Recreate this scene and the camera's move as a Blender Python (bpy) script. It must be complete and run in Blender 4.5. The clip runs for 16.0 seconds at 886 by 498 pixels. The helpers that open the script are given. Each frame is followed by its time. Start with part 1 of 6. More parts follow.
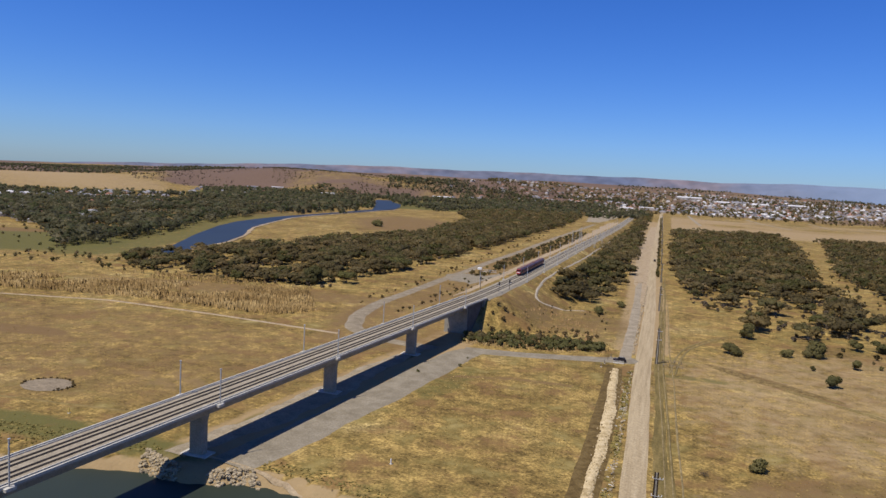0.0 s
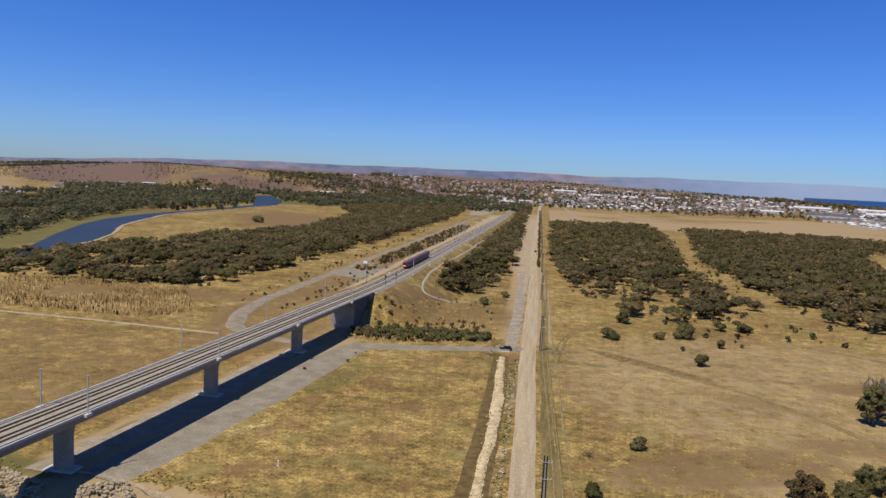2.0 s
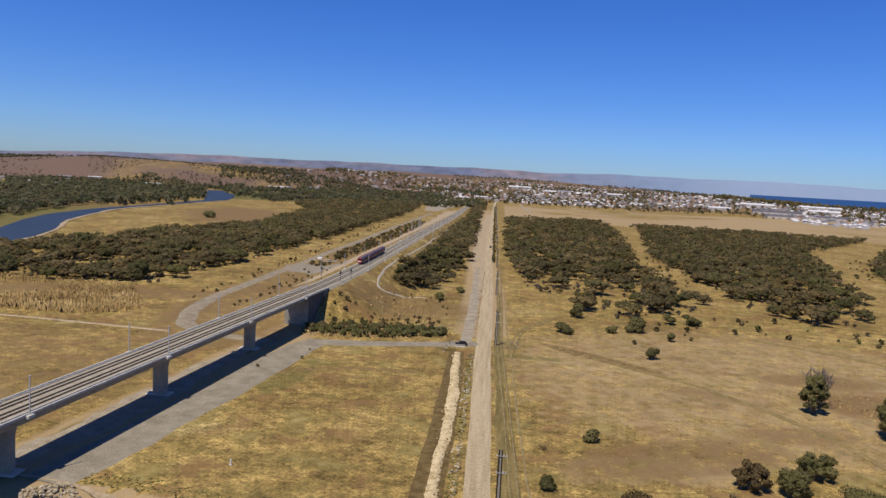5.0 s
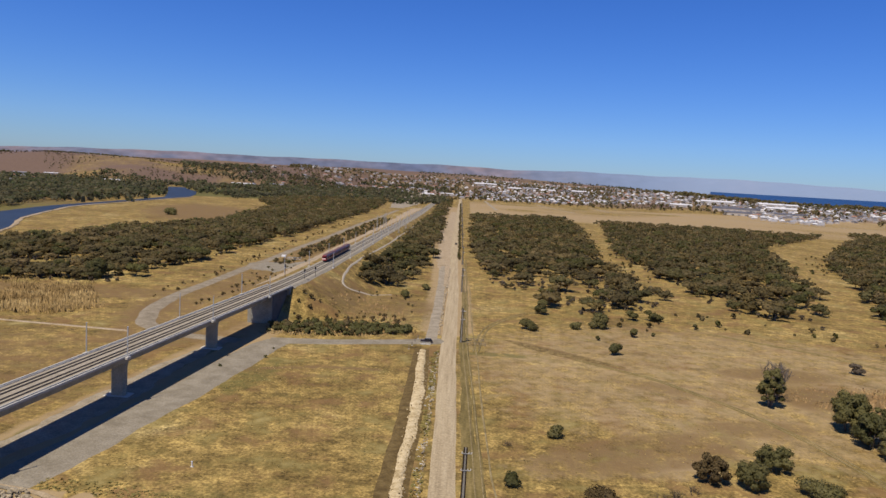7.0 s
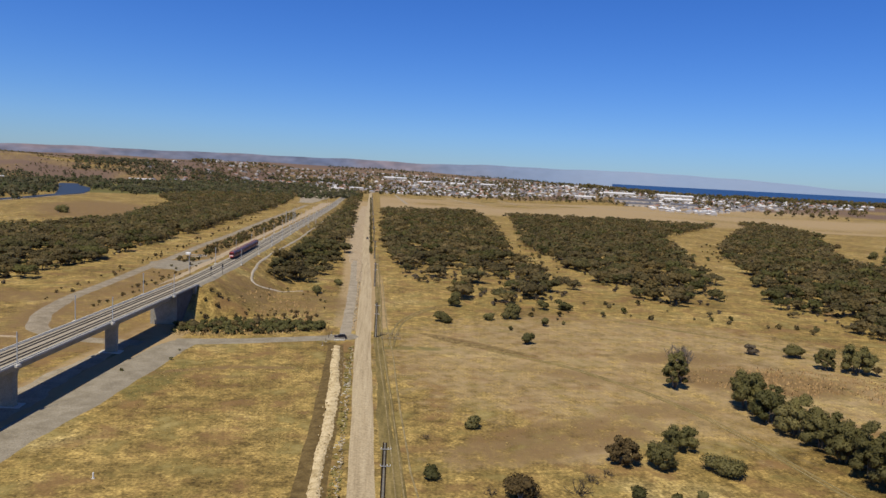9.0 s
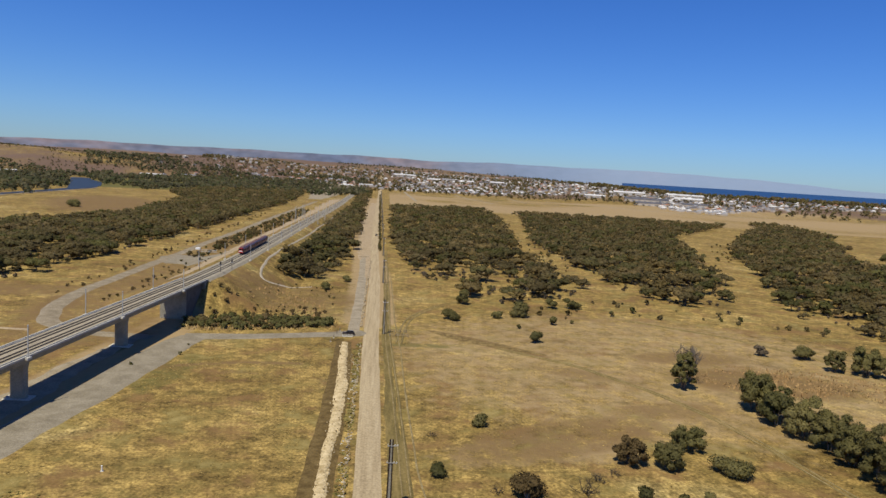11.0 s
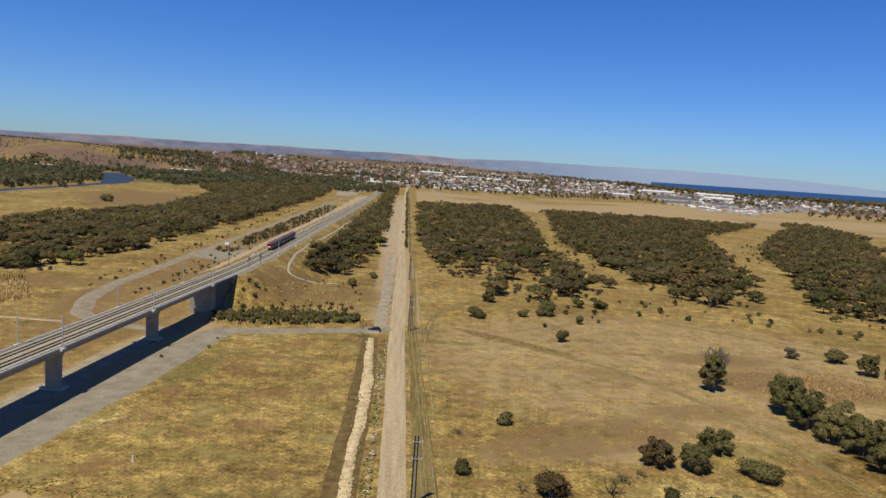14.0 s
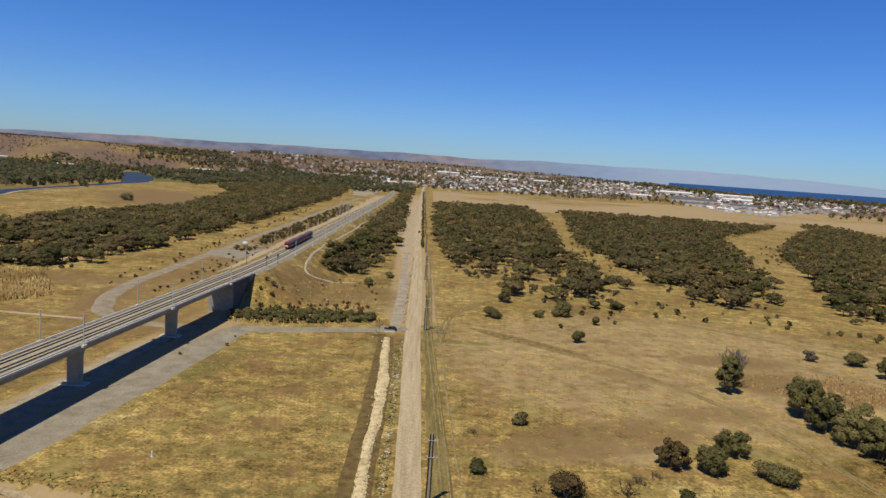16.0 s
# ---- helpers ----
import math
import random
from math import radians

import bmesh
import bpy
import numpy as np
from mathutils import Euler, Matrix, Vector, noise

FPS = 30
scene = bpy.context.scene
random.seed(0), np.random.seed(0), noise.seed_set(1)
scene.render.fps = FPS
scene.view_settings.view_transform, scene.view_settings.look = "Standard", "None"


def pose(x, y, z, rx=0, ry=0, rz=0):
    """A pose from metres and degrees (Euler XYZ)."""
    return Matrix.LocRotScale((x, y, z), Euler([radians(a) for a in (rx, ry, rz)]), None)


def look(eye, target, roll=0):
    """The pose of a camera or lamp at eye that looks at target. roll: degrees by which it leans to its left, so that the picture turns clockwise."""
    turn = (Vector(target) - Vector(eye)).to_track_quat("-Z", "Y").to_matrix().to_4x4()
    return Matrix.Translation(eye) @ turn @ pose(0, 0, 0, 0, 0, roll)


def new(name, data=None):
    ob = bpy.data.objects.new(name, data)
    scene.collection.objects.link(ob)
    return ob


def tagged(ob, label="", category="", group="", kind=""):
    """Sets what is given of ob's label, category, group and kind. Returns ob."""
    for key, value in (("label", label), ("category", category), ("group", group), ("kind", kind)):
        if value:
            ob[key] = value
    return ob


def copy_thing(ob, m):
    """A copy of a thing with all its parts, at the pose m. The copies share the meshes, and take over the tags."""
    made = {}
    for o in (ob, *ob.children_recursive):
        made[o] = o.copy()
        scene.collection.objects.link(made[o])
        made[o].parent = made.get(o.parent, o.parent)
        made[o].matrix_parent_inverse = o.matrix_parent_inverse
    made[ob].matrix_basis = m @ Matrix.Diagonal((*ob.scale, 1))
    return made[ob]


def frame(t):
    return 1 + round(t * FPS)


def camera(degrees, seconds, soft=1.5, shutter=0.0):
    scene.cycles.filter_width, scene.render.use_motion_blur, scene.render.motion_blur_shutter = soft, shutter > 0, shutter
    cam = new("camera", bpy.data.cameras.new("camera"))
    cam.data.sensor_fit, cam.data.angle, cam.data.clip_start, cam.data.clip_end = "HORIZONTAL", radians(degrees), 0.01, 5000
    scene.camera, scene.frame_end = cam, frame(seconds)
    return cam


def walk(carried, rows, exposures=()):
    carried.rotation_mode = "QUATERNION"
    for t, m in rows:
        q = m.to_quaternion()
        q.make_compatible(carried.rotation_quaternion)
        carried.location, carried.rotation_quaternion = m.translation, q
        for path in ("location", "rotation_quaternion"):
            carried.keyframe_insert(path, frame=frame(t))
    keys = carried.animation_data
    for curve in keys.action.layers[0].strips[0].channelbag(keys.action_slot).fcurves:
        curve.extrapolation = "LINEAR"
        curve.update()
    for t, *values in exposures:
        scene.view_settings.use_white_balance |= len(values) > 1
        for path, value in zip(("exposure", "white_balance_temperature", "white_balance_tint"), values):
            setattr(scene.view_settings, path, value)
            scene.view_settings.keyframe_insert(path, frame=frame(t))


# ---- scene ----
# ---------------------------------------------------------------- camera
cam = camera(63.53, 16.0)
PATH = [
    (0.0, 1.83, -3.86, 66.47, 17.28, -5.69, 3.12),
    (0.5, 1.45, -3.55, 66.40, 15.43, -5.69, 3.10),
    (1.0, 1.20, -2.95, 66.01, 12.51, -5.62, 2.93),
    (1.5, 0.85, -1.90, 65.57, 8.38, -5.53, 2.69),
    (2.0, 0.72, -1.55, 65.42, 8.00, -5.62, 2.90),
    (2.5, 0.65, -1.55, 65.37, 8.34, -5.75, 3.11),
    (3.0, 0.68, -1.50, 65.37, 6.75, -5.71, 3.07),
    (3.5, 0.56, -1.30, 65.24, 3.88, -5.60, 2.83),
    (4.0, 0.52, -1.22, 65.24, 3.87, -5.70, 2.99),
    (4.5, 0.60, -1.19, 65.25, 4.33, -5.75, 3.13),
    (6.8, 1.00, -1.10, 65.45, 4.45, -5.88, 3.30),
    (7.0, 1.00, -0.85, 65.47, 1.65, -5.87, 3.33),
    (7.5, 0.42, 0.10, 65.26, -3.92, -5.71, 2.89),
    (8.0, 0.20, 0.43, 65.07, -4.85, -5.82, 2.93),
    (8.5, 0.14, 0.75, 64.97, -5.54, -5.89, 3.00),
    (11.0, 0.17, 0.90, 64.97, -4.84, -6.19, 3.49),
    (11.5, 0.15, 0.76, 65.04, -4.25, -6.25, 3.61),
    (12.0, 0.05, 0.67, 65.09, -3.90, -6.32, 3.67),
    (12.5, -0.05, 0.63, 65.09, -3.60, -6.38, 3.77),
    (13.0, -0.07, 0.63, 65.06, -3.20, -6.43, 3.88),
    (13.5, -0.04, 0.65, 65.05, -2.93, -6.49, 3.88),
    (14.0, 0.00, 0.70, 64.97, -2.75, -6.52, 3.86),
    (14.5, 0.04, 0.65, 64.87, -2.47, -6.56, 3.85),
    (15.0, 0.05, 0.44, 64.88, -2.04, -6.55, 3.94),
    (15.5, 0.00, 0.17, 64.95, -1.75, -6.58, 4.00),
    (16.0, 0.00, 0.00, 65.00, -1.45, -6.60, 4.00),
]
walk(cam, [(t, pose(x, y, z, 90 + pitch, 0, yaw) @ pose(0, 0, 0, 0, 0, roll)) for t, x, y, z, yaw, pitch, roll in PATH],
     exposures=[(0.0, 0.0, 6500, 10), (4.5, 0.0, 6560, 10), (7.0, 0.0, 6750, 10), (8.5, 0.0, 6780, 7), (11.0, 0.0, 6930, 4), (16.0, 0.0, 7000, 3)])

# ---------------------------------------------------------------- light
SUN_TO = Vector((-0.28, -0.40, 1.0)).normalized()      # towards the sun: high, behind the camera on the river side
world = bpy.data.worlds.new("world")
scene.world = world
world.use_nodes = True
wn = world.node_tree
sky = wn.nodes.new("ShaderNodeTexSky")
sky.sky_type = "NISHITA"
sky.sun_disc = False
sky.sun_elevation = math.asin(SUN_TO.z)
sky.sun_rotation = math.atan2(SUN_TO.x, SUN_TO.y)
sky.altitude = 60
sky.air_density = 1.0
sky.dust_density = 0.14
sky.ozone_density = 3.3
deep = wn.nodes.new("ShaderNodeHueSaturation")
deep.inputs["Saturation"].default_value = 1.25
wn.links.new(sky.outputs["Color"], deep.inputs["Color"])
blue = wn.nodes.new("ShaderNodeVectorMath")
blue.operation = "MULTIPLY"
blue.inputs[1].default_value = (0.66, 1.0, 1.86)
wn.links.new(deep.outputs["Color"], blue.inputs[0])
wn.links.new(blue.outputs["Vector"], wn.nodes["Background"].inputs["Color"])
wn.nodes["Background"].inputs["Strength"].default_value = 0.065
sun = new("sun", bpy.data.lights.new("sun", "SUN"))
sun.data.energy = 5.0
sun.data.angle = radians(0.5)
sun.data.color = (1.0, 0.96, 0.90)
sun.matrix_world = look(SUN_TO * 300, (0, 0, 0))


# ---------------------------------------------------------------- materials
EARTH = 0.71
WARM = (1.0, 0.958, 0.878)


def earth(*tones):
    """Tones of soil, stone and plants, all under one common factor."""
    return [tuple(c * EARTH for c in t) for t in tones]


def surface(name, tones, scale, fine=None, rough=0.9, bump=0.0, bump_scale=None, metal=0.0, spread=(0.35, 0.65), by_object=0.0, by_island=0.0, spec=0.3, toned=False, along=None):
    """Two to four tones mixed by broad noise, broken up by fine noise, with relief."""
    m = bpy.data.materials.new(name)
    m.use_nodes = True
    nt = m.node_tree
    b = nt.nodes["Principled BSDF"]
    b.inputs["Roughness"].default_value = rough
    b.inputs["Metallic"].default_value = metal
    b.inputs["Specular IOR Level"].default_value = spec
    geo = nt.nodes.new("ShaderNodeNewGeometry")
    n1 = nt.nodes.new("ShaderNodeTexNoise")
    n1.inputs["Scale"].default_value = scale
    n1.inputs["Detail"].default_value = 6
    n1.inputs["Roughness"].default_value = 0.62
    where = geo.outputs["Position"]
    if along:
        mp = nt.nodes.new("ShaderNodeVectorMath")
        mp.operation = "MULTIPLY"
        mp.inputs[1].default_value = along
        nt.links.new(where, mp.inputs[0])
        where = mp.outputs["Vector"]
    nt.links.new(where, n1.inputs["Vector"])
    ramp = nt.nodes.new("ShaderNodeValToRGB")
    els = ramp.color_ramp.elements
    while len(els) < len(tones):
        els.new(0.5)
    for i, t in enumerate(tones):
        t = tuple(c * k for c, k in zip(t, WARM))
        els[i].position = spread[0] + (spread[1] - spread[0]) * i / max(1, len(tones) - 1)
        els[i].color = (*t, 1)
    nt.links.new(n1.outputs["Fac"], ramp.inputs["Fac"])
    out = ramp.outputs["Color"]
    if fine:
        n2 = nt.nodes.new("ShaderNodeTexNoise")
        n2.inputs["Scale"].default_value = fine
        n2.inputs["Detail"].default_value = 4
        nt.links.new(geo.outputs["Position"], n2.inputs["Vector"])
        mr = nt.nodes.new("ShaderNodeMapRange")
        mr.inputs["From Min"].default_value, mr.inputs["From Max"].default_value = 0.3, 0.7
        mr.inputs["To Min"].default_value, mr.inputs["To Max"].default_value = 0.78, 1.22
        nt.links.new(n2.outputs["Fac"], mr.inputs["Value"])
        out = scaled(nt, out, mr.outputs["Result"])
    if by_object:
        oi = nt.nodes.new("ShaderNodeObjectInfo")
        out = scaled(nt, out, spread_value(nt, oi.outputs["Random"], by_object))
    if by_island:
        out = scaled(nt, out, spread_value(nt, geo.outputs["Random Per Island"], by_island))
    if toned:
        at = nt.nodes.new("ShaderNodeAttribute")
        at.attribute_name = "tone"
        v = nt.nodes.new("ShaderNodeVectorMath")
        v.operation = "MULTIPLY"
        nt.links.new(out, v.inputs[0])
        nt.links.new(at.outputs["Color"], v.inputs[1])
        out = v.outputs["Vector"]
    nt.links.new(out, b.inputs["Base Color"])
    if bump:
        n3 = nt.nodes.new("ShaderNodeTexNoise")
        n3.inputs["Scale"].default_value = bump_scale or (fine or scale * 6)
        n3.inputs["Detail"].default_value = 5
        nt.links.new(geo.outputs["Position"], n3.inputs["Vector"])
        bp = nt.nodes.new("ShaderNodeBump")
        bp.inputs["Strength"].default_value = bump
        bp.inputs["Distance"].default_value = 0.3
        nt.links.new(n3.outputs["Fac"], bp.inputs["Height"])
        nt.links.new(bp.outputs["Normal"], b.inputs["Normal"])
    return m


def spread_value(nt, socket, amount):
    mr = nt.nodes.new("ShaderNodeMapRange")
    mr.inputs["To Min"].default_value, mr.inputs["To Max"].default_value = 1 - amount, 1 + amount
    nt.links.new(socket, mr.inputs["Value"])
    return mr.outputs["Result"]


def scaled(nt, colour, value):
    v = nt.nodes.new("ShaderNodeVectorMath")
    v.operation = "SCALE"
    nt.links.new(colour, v.inputs[0])
    nt.links.new(value, v.inputs["Scale"])
    return v.outputs["Vector"]


def mixed(nt, fac, a, b):
    m = nt.nodes.new("ShaderNodeMix")
    m.data_type = "RGBA"
    nt.links.new(fac, m.inputs["Factor"])
    for s, v in ((6, a), (7, b)):
        if isinstance(v, tuple):
            m.inputs[s].default_value = (*[c * k for c, k in zip(v, WARM)], 1)
        else:
            nt.links.new(v, m.inputs[s])
    return m.outputs[2]


def ground_material():
    """Dry grassland: straw tones by noise at three scales, with bare soil, green and russet weeds and a muted far brown
    by the sheet's own zones.
    """
    m = surface("dry_grass", earth((0.204, 0.136, 0.043), (0.314, 0.214, 0.068), (0.404, 0.281, 0.092), (0.500, 0.380, 0.158)), 0.022, fine=1.3, bump=0.7, bump_scale=1.6, spread=(0.30, 0.70), spec=0.1)
    nt = m.node_tree
    b = nt.nodes["Principled BSDF"]
    base = b.inputs["Base Color"].links[0].from_socket
    geo = nt.nodes.new("ShaderNodeNewGeometry")
    at = nt.nodes.new("ShaderNodeAttribute")
    at.attribute_name = "zone"
    sep = nt.nodes.new("ShaderNodeSeparateColor")
    nt.links.new(at.outputs["Color"], sep.inputs["Color"])
    mid = nt.nodes.new("ShaderNodeTexNoise")
    mid.inputs["Scale"].default_value, mid.inputs["Detail"].default_value = 0.16, 8
    mid.inputs["Roughness"].default_value = 0.7
    nt.links.new(geo.outputs["Position"], mid.inputs["Vector"])
    for node in nt.nodes:
        if node.type == "MAP_RANGE":
            node.inputs["From Min"].default_value, node.inputs["From Max"].default_value = 0.36, 0.64
            node.inputs["To Min"].default_value, node.inputs["To Max"].default_value = 0.64, 1.32
    # mottling of a few metres
    patch = nt.nodes.new("ShaderNodeTexNoise")
    patch.inputs["Scale"].default_value, patch.inputs["Detail"].default_value = 0.33, 5
    patch.inputs["Roughness"].default_value = 0.75
    nt.links.new(geo.outputs["Position"], patch.inputs["Vector"])
    pr = nt.nodes.new("ShaderNodeMapRange")
    pr.inputs["From Min"].default_value, pr.inputs["From Max"].default_value = 0.38, 0.62
    pr.inputs["To Min"].default_value, pr.inputs["To Max"].default_value = 0.56, 1.34
    nt.links.new(patch.outputs["Fac"], pr.inputs["Value"])
    col = scaled(nt, base, pr.outputs["Result"])
    blotch = nt.nodes.new("ShaderNodeTexNoise")
    blotch.inputs["Scale"].default_value, blotch.inputs["Detail"].default_value = 0.11, 9
    blotch.inputs["Roughness"].default_value = 0.72
    nt.links.new(geo.outputs["Position"], blotch.inputs["Vector"])
    br = nt.nodes.new("ShaderNodeMapRange")
    br.inputs["From Min"].default_value, br.inputs["From Max"].default_value = 0.42, 0.58
    br.inputs["To Min"].default_value, br.inputs["To Max"].default_value = 0.70, 1.24
    nt.links.new(blotch.outputs["Fac"], br.inputs["Value"])
    col = scaled(nt, col, br.outputs["Result"])
    # olive and brown drifts
    drift = nt.nodes.new("ShaderNodeTexNoise")
    drift.inputs["Scale"].default_value, drift.inputs["Detail"].default_value = 0.075, 6
    drift.inputs["Roughness"].default_value = 0.6
    nt.links.new(geo.outputs["Position"], drift.inputs["Vector"])
    for lo, hi, tone in ((0.53, 0.64, (0.168, 0.130, 0.040)), (0.47, 0.36, (0.185, 0.108, 0.045)), (0.60, 0.72, (0.34, 0.265, 0.105))):
        mr = nt.nodes.new("ShaderNodeMapRange")
        mr.inputs["From Min"].default_value, mr.inputs["From Max"].default_value = lo, hi
        mr.inputs["To Max"].default_value = 0.78
        nt.links.new(drift.outputs["Fac"], mr.inputs["Value"])
        col = mixed(nt, mr.outputs["Result"], col, tone)
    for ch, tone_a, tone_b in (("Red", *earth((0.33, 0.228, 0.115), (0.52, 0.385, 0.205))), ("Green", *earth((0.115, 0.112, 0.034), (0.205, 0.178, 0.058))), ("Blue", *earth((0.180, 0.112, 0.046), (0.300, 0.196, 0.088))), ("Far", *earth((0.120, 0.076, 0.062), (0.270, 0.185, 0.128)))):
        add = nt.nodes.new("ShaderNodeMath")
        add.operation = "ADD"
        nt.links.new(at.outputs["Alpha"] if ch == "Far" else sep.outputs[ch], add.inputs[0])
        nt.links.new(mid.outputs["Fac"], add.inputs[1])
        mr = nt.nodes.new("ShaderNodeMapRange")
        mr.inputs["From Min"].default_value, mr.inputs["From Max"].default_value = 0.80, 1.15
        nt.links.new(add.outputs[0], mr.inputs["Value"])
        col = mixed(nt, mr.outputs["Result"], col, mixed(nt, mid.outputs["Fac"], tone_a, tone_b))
    nt.links.new(col, b.inputs["Base Color"])
    return m


M_GROUND = ground_material()
M_DIRT = surface("pale_dirt_road", earth((0.36, 0.27, 0.165), (0.46, 0.355, 0.225), (0.53, 0.42, 0.28)), 0.25, fine=2.5, bump=0.3, spec=0.1)
M_DIRT_ROAD = surface("graded_dirt_road", earth((0.40, 0.312, 0.190), (0.49, 0.388, 0.240), (0.55, 0.445, 0.285)), 0.9, fine=1.8, bump=0.2, spec=0.1, along=(1.0, 0.035, 1.0))
M_GREY = surface("grey_gravel", earth((0.255, 0.218, 0.158), (0.31, 0.268, 0.198), (0.36, 0.315, 0.238)), 0.2, fine=3.0, bump=0.3, spec=0.1)
M_GRAVEL_TAN = surface("tan_gravel", earth((0.25, 0.205, 0.14), (0.32, 0.265, 0.185), (0.38, 0.32, 0.23)), 0.2, fine=2.0, bump=0.3, spec=0.1)
M_GRAVEL_PALE = surface("pale_worn_gravel", earth((0.30, 0.25, 0.175), (0.38, 0.32, 0.23), (0.44, 0.375, 0.275)), 0.2, fine=2.0, bump=0.3, spec=0.1)
M_SLAB = surface("dusty_track_bed", earth((0.36, 0.31, 0.23), (0.45, 0.39, 0.295)), 0.4, fine=2.5, bump=0.2, spec=0.1)
M_SAND = surface("pale_sand", earth((0.46, 0.345, 0.175), (0.66, 0.52, 0.295), (0.78, 0.63, 0.39)), 0.6, fine=2.0, bump=0.5, spec=0.1)
M_SOIL = surface("brown_soil", earth((0.115, 0.076, 0.028), (0.165, 0.112, 0.042), (0.215, 0.15, 0.06)), 0.4, fine=2.0, bump=0.4, spec=0.1)
M_TRACKMARK = surface("worn_track", earth((0.20, 0.142, 0.050), (0.265, 0.192, 0.072), (0.34, 0.25, 0.10)), 0.3, fine=2.0, spec=0.1)
M_VERGE = surface("flattened_verge_grass", earth((0.152, 0.115, 0.041), (0.210, 0.159, 0.058), (0.30, 0.222, 0.088)), 0.5, fine=1.6, spec=0.1, along=(1.0, 0.1, 1.0))
M_DEADGRASS = surface("dead_brown_grass", earth((0.155, 0.105, 0.040), (0.225, 0.156, 0.062), (0.34, 0.245, 0.10)), 0.35, fine=1.4, spec=0.1)
M_RUT = surface("dusty_wheel_rut", earth((0.22, 0.165, 0.075), (0.30, 0.23, 0.11), (0.38, 0.30, 0.155)), 0.25, fine=2.0, spec=0.1)
M_BALLAST = surface("ballast", earth((0.33, 0.290, 0.222), (0.42, 0.375, 0.292)), 0.3, fine=3.0, bump=0.4, spec=0.1)
M_CONC = surface("weathered_concrete", earth((0.325, 0.300, 0.245), (0.395, 0.366, 0.302), (0.45, 0.418, 0.35)), 0.35, fine=4.0, bump=0.1, rough=0.85)
# concrete darkened in its base colour to imitate shade under the deck
M_CONC_SHADE = surface("shade_tinted_concrete", [(0.085, 0.08, 0.075), (0.13, 0.125, 0.115)], 0.35, fine=3.0, rough=0.9)
M_CONC_PALE = surface("pale_concrete", earth((0.60, 0.575, 0.50), (0.72, 0.69, 0.61)), 0.6, fine=4.0, bump=0.1, rough=0.85)
# near-black tone of the strips under the rails and beside the kerbs
M_DARK_STRIP = surface("dark_track_strip", [(0.028, 0.022, 0.018), (0.050, 0.038, 0.030)], 0.8, fine=4.0)
M_STEEL = surface("worn_rail_steel", [(0.07, 0.055, 0.045), (0.12, 0.095, 0.08)], 1.0, metal=0.2, rough=0.6)
M_GALV = surface("galvanised_steel", [(0.42, 0.43, 0.44), (0.52, 0.53, 0.54)], 1.5, metal=0.4, rough=0.5)
M_DARKSTEEL = surface("dark_steel", [(0.035, 0.032, 0.03), (0.06, 0.055, 0.05)], 2.0, metal=0.3, rough=0.6)
M_LEAF = surface("olive_gum_leaves", earth((0.160, 0.148, 0.054), (0.236, 0.212, 0.078), (0.315, 0.275, 0.112)), 0.07, rough=0.7, by_object=0.2, by_island=0.1, spec=0.2)
M_WOOD_LEAF = surface("mixed_scrub_leaves", earth((0.156, 0.127, 0.058), (0.212, 0.171, 0.079), (0.280, 0.222, 0.106)), 0.07, rough=0.7, by_island=0.08, spec=0.15, toned=True)
M_LEAF_GREEN = surface("green_shrub_leaves", earth((0.135, 0.132, 0.046), (0.220, 0.205, 0.078)), 0.15, rough=0.7, by_object=0.2, by_island=0.1, spec=0.2)
M_LEAF_DARK = surface("dark_river_gum_leaves", earth((0.118, 0.116, 0.066), (0.165, 0.158, 0.090), (0.215, 0.198, 0.116)), 0.05, rough=0.7, by_island=0.08, spec=0.15, toned=True)
M_LEAF_GREY = surface("grey_dry_twigs", earth((0.17, 0.135, 0.10), (0.25, 0.205, 0.15)), 0.3, rough=0.8, by_object=0.2, by_island=0.3, spec=0.1)
M_LEAF_RED = surface("russet_dry_leaves", earth((0.165, 0.118, 0.055), (0.245, 0.178, 0.085)), 0.2, rough=0.8, by_island=0.35, spec=0.1)


def leafy(m, share):
    """Let part of the light through the leaves."""
    nt = m.node_tree
    b = nt.nodes["Principled BSDF"]
    tr, mix = nt.nodes.new("ShaderNodeBsdfTranslucent"), nt.nodes.new("ShaderNodeMixShader")
    nt.links.new(b.inputs["Base Color"].links[0].from_socket, tr.inputs["Color"])
    mix.inputs["Fac"].default_value = share
    nt.links.new(b.outputs["BSDF"], mix.inputs[1])
    nt.links.new(tr.outputs["BSDF"], mix.inputs[2])
    nt.links.new(mix.outputs["Shader"], nt.nodes["Material Output"].inputs["Surface"])


for m in (M_LEAF, M_LEAF_DARK, M_WOOD_LEAF, M_LEAF_GREEN, M_LEAF_GREY, M_LEAF_RED):
    leafy(m, 0.5)
M_BARK = surface("grey_bark", earth((0.16, 0.125, 0.09), (0.30, 0.25, 0.20)), 0.8, fine=3.0)
M_REED = surface("dry_reeds", earth((0.20, 0.130, 0.054), (0.31, 0.210, 0.092), (0.42, 0.305, 0.145)), 0.05, fine=0.4, by_island=0.35, spec=0.1)
M_WEED = surface("russet_dry_weeds", earth((0.30, 0.185, 0.085), (0.42, 0.28, 0.135)), 0.1, fine=0.5, by_island=0.25, spec=0.1)
M_ROCK = surface("pale_rock", earth((0.30, 0.24, 0.155), (0.46, 0.38, 0.255)), 0.5, fine=3.0, bump=0.3, by_object=0.2, by_island=0.25)


def water_material(name, colour, rough):
    return surface(name, [tuple(c * 0.8 for c in colour), colour], 0.02, rough=rough, spec=0.16)


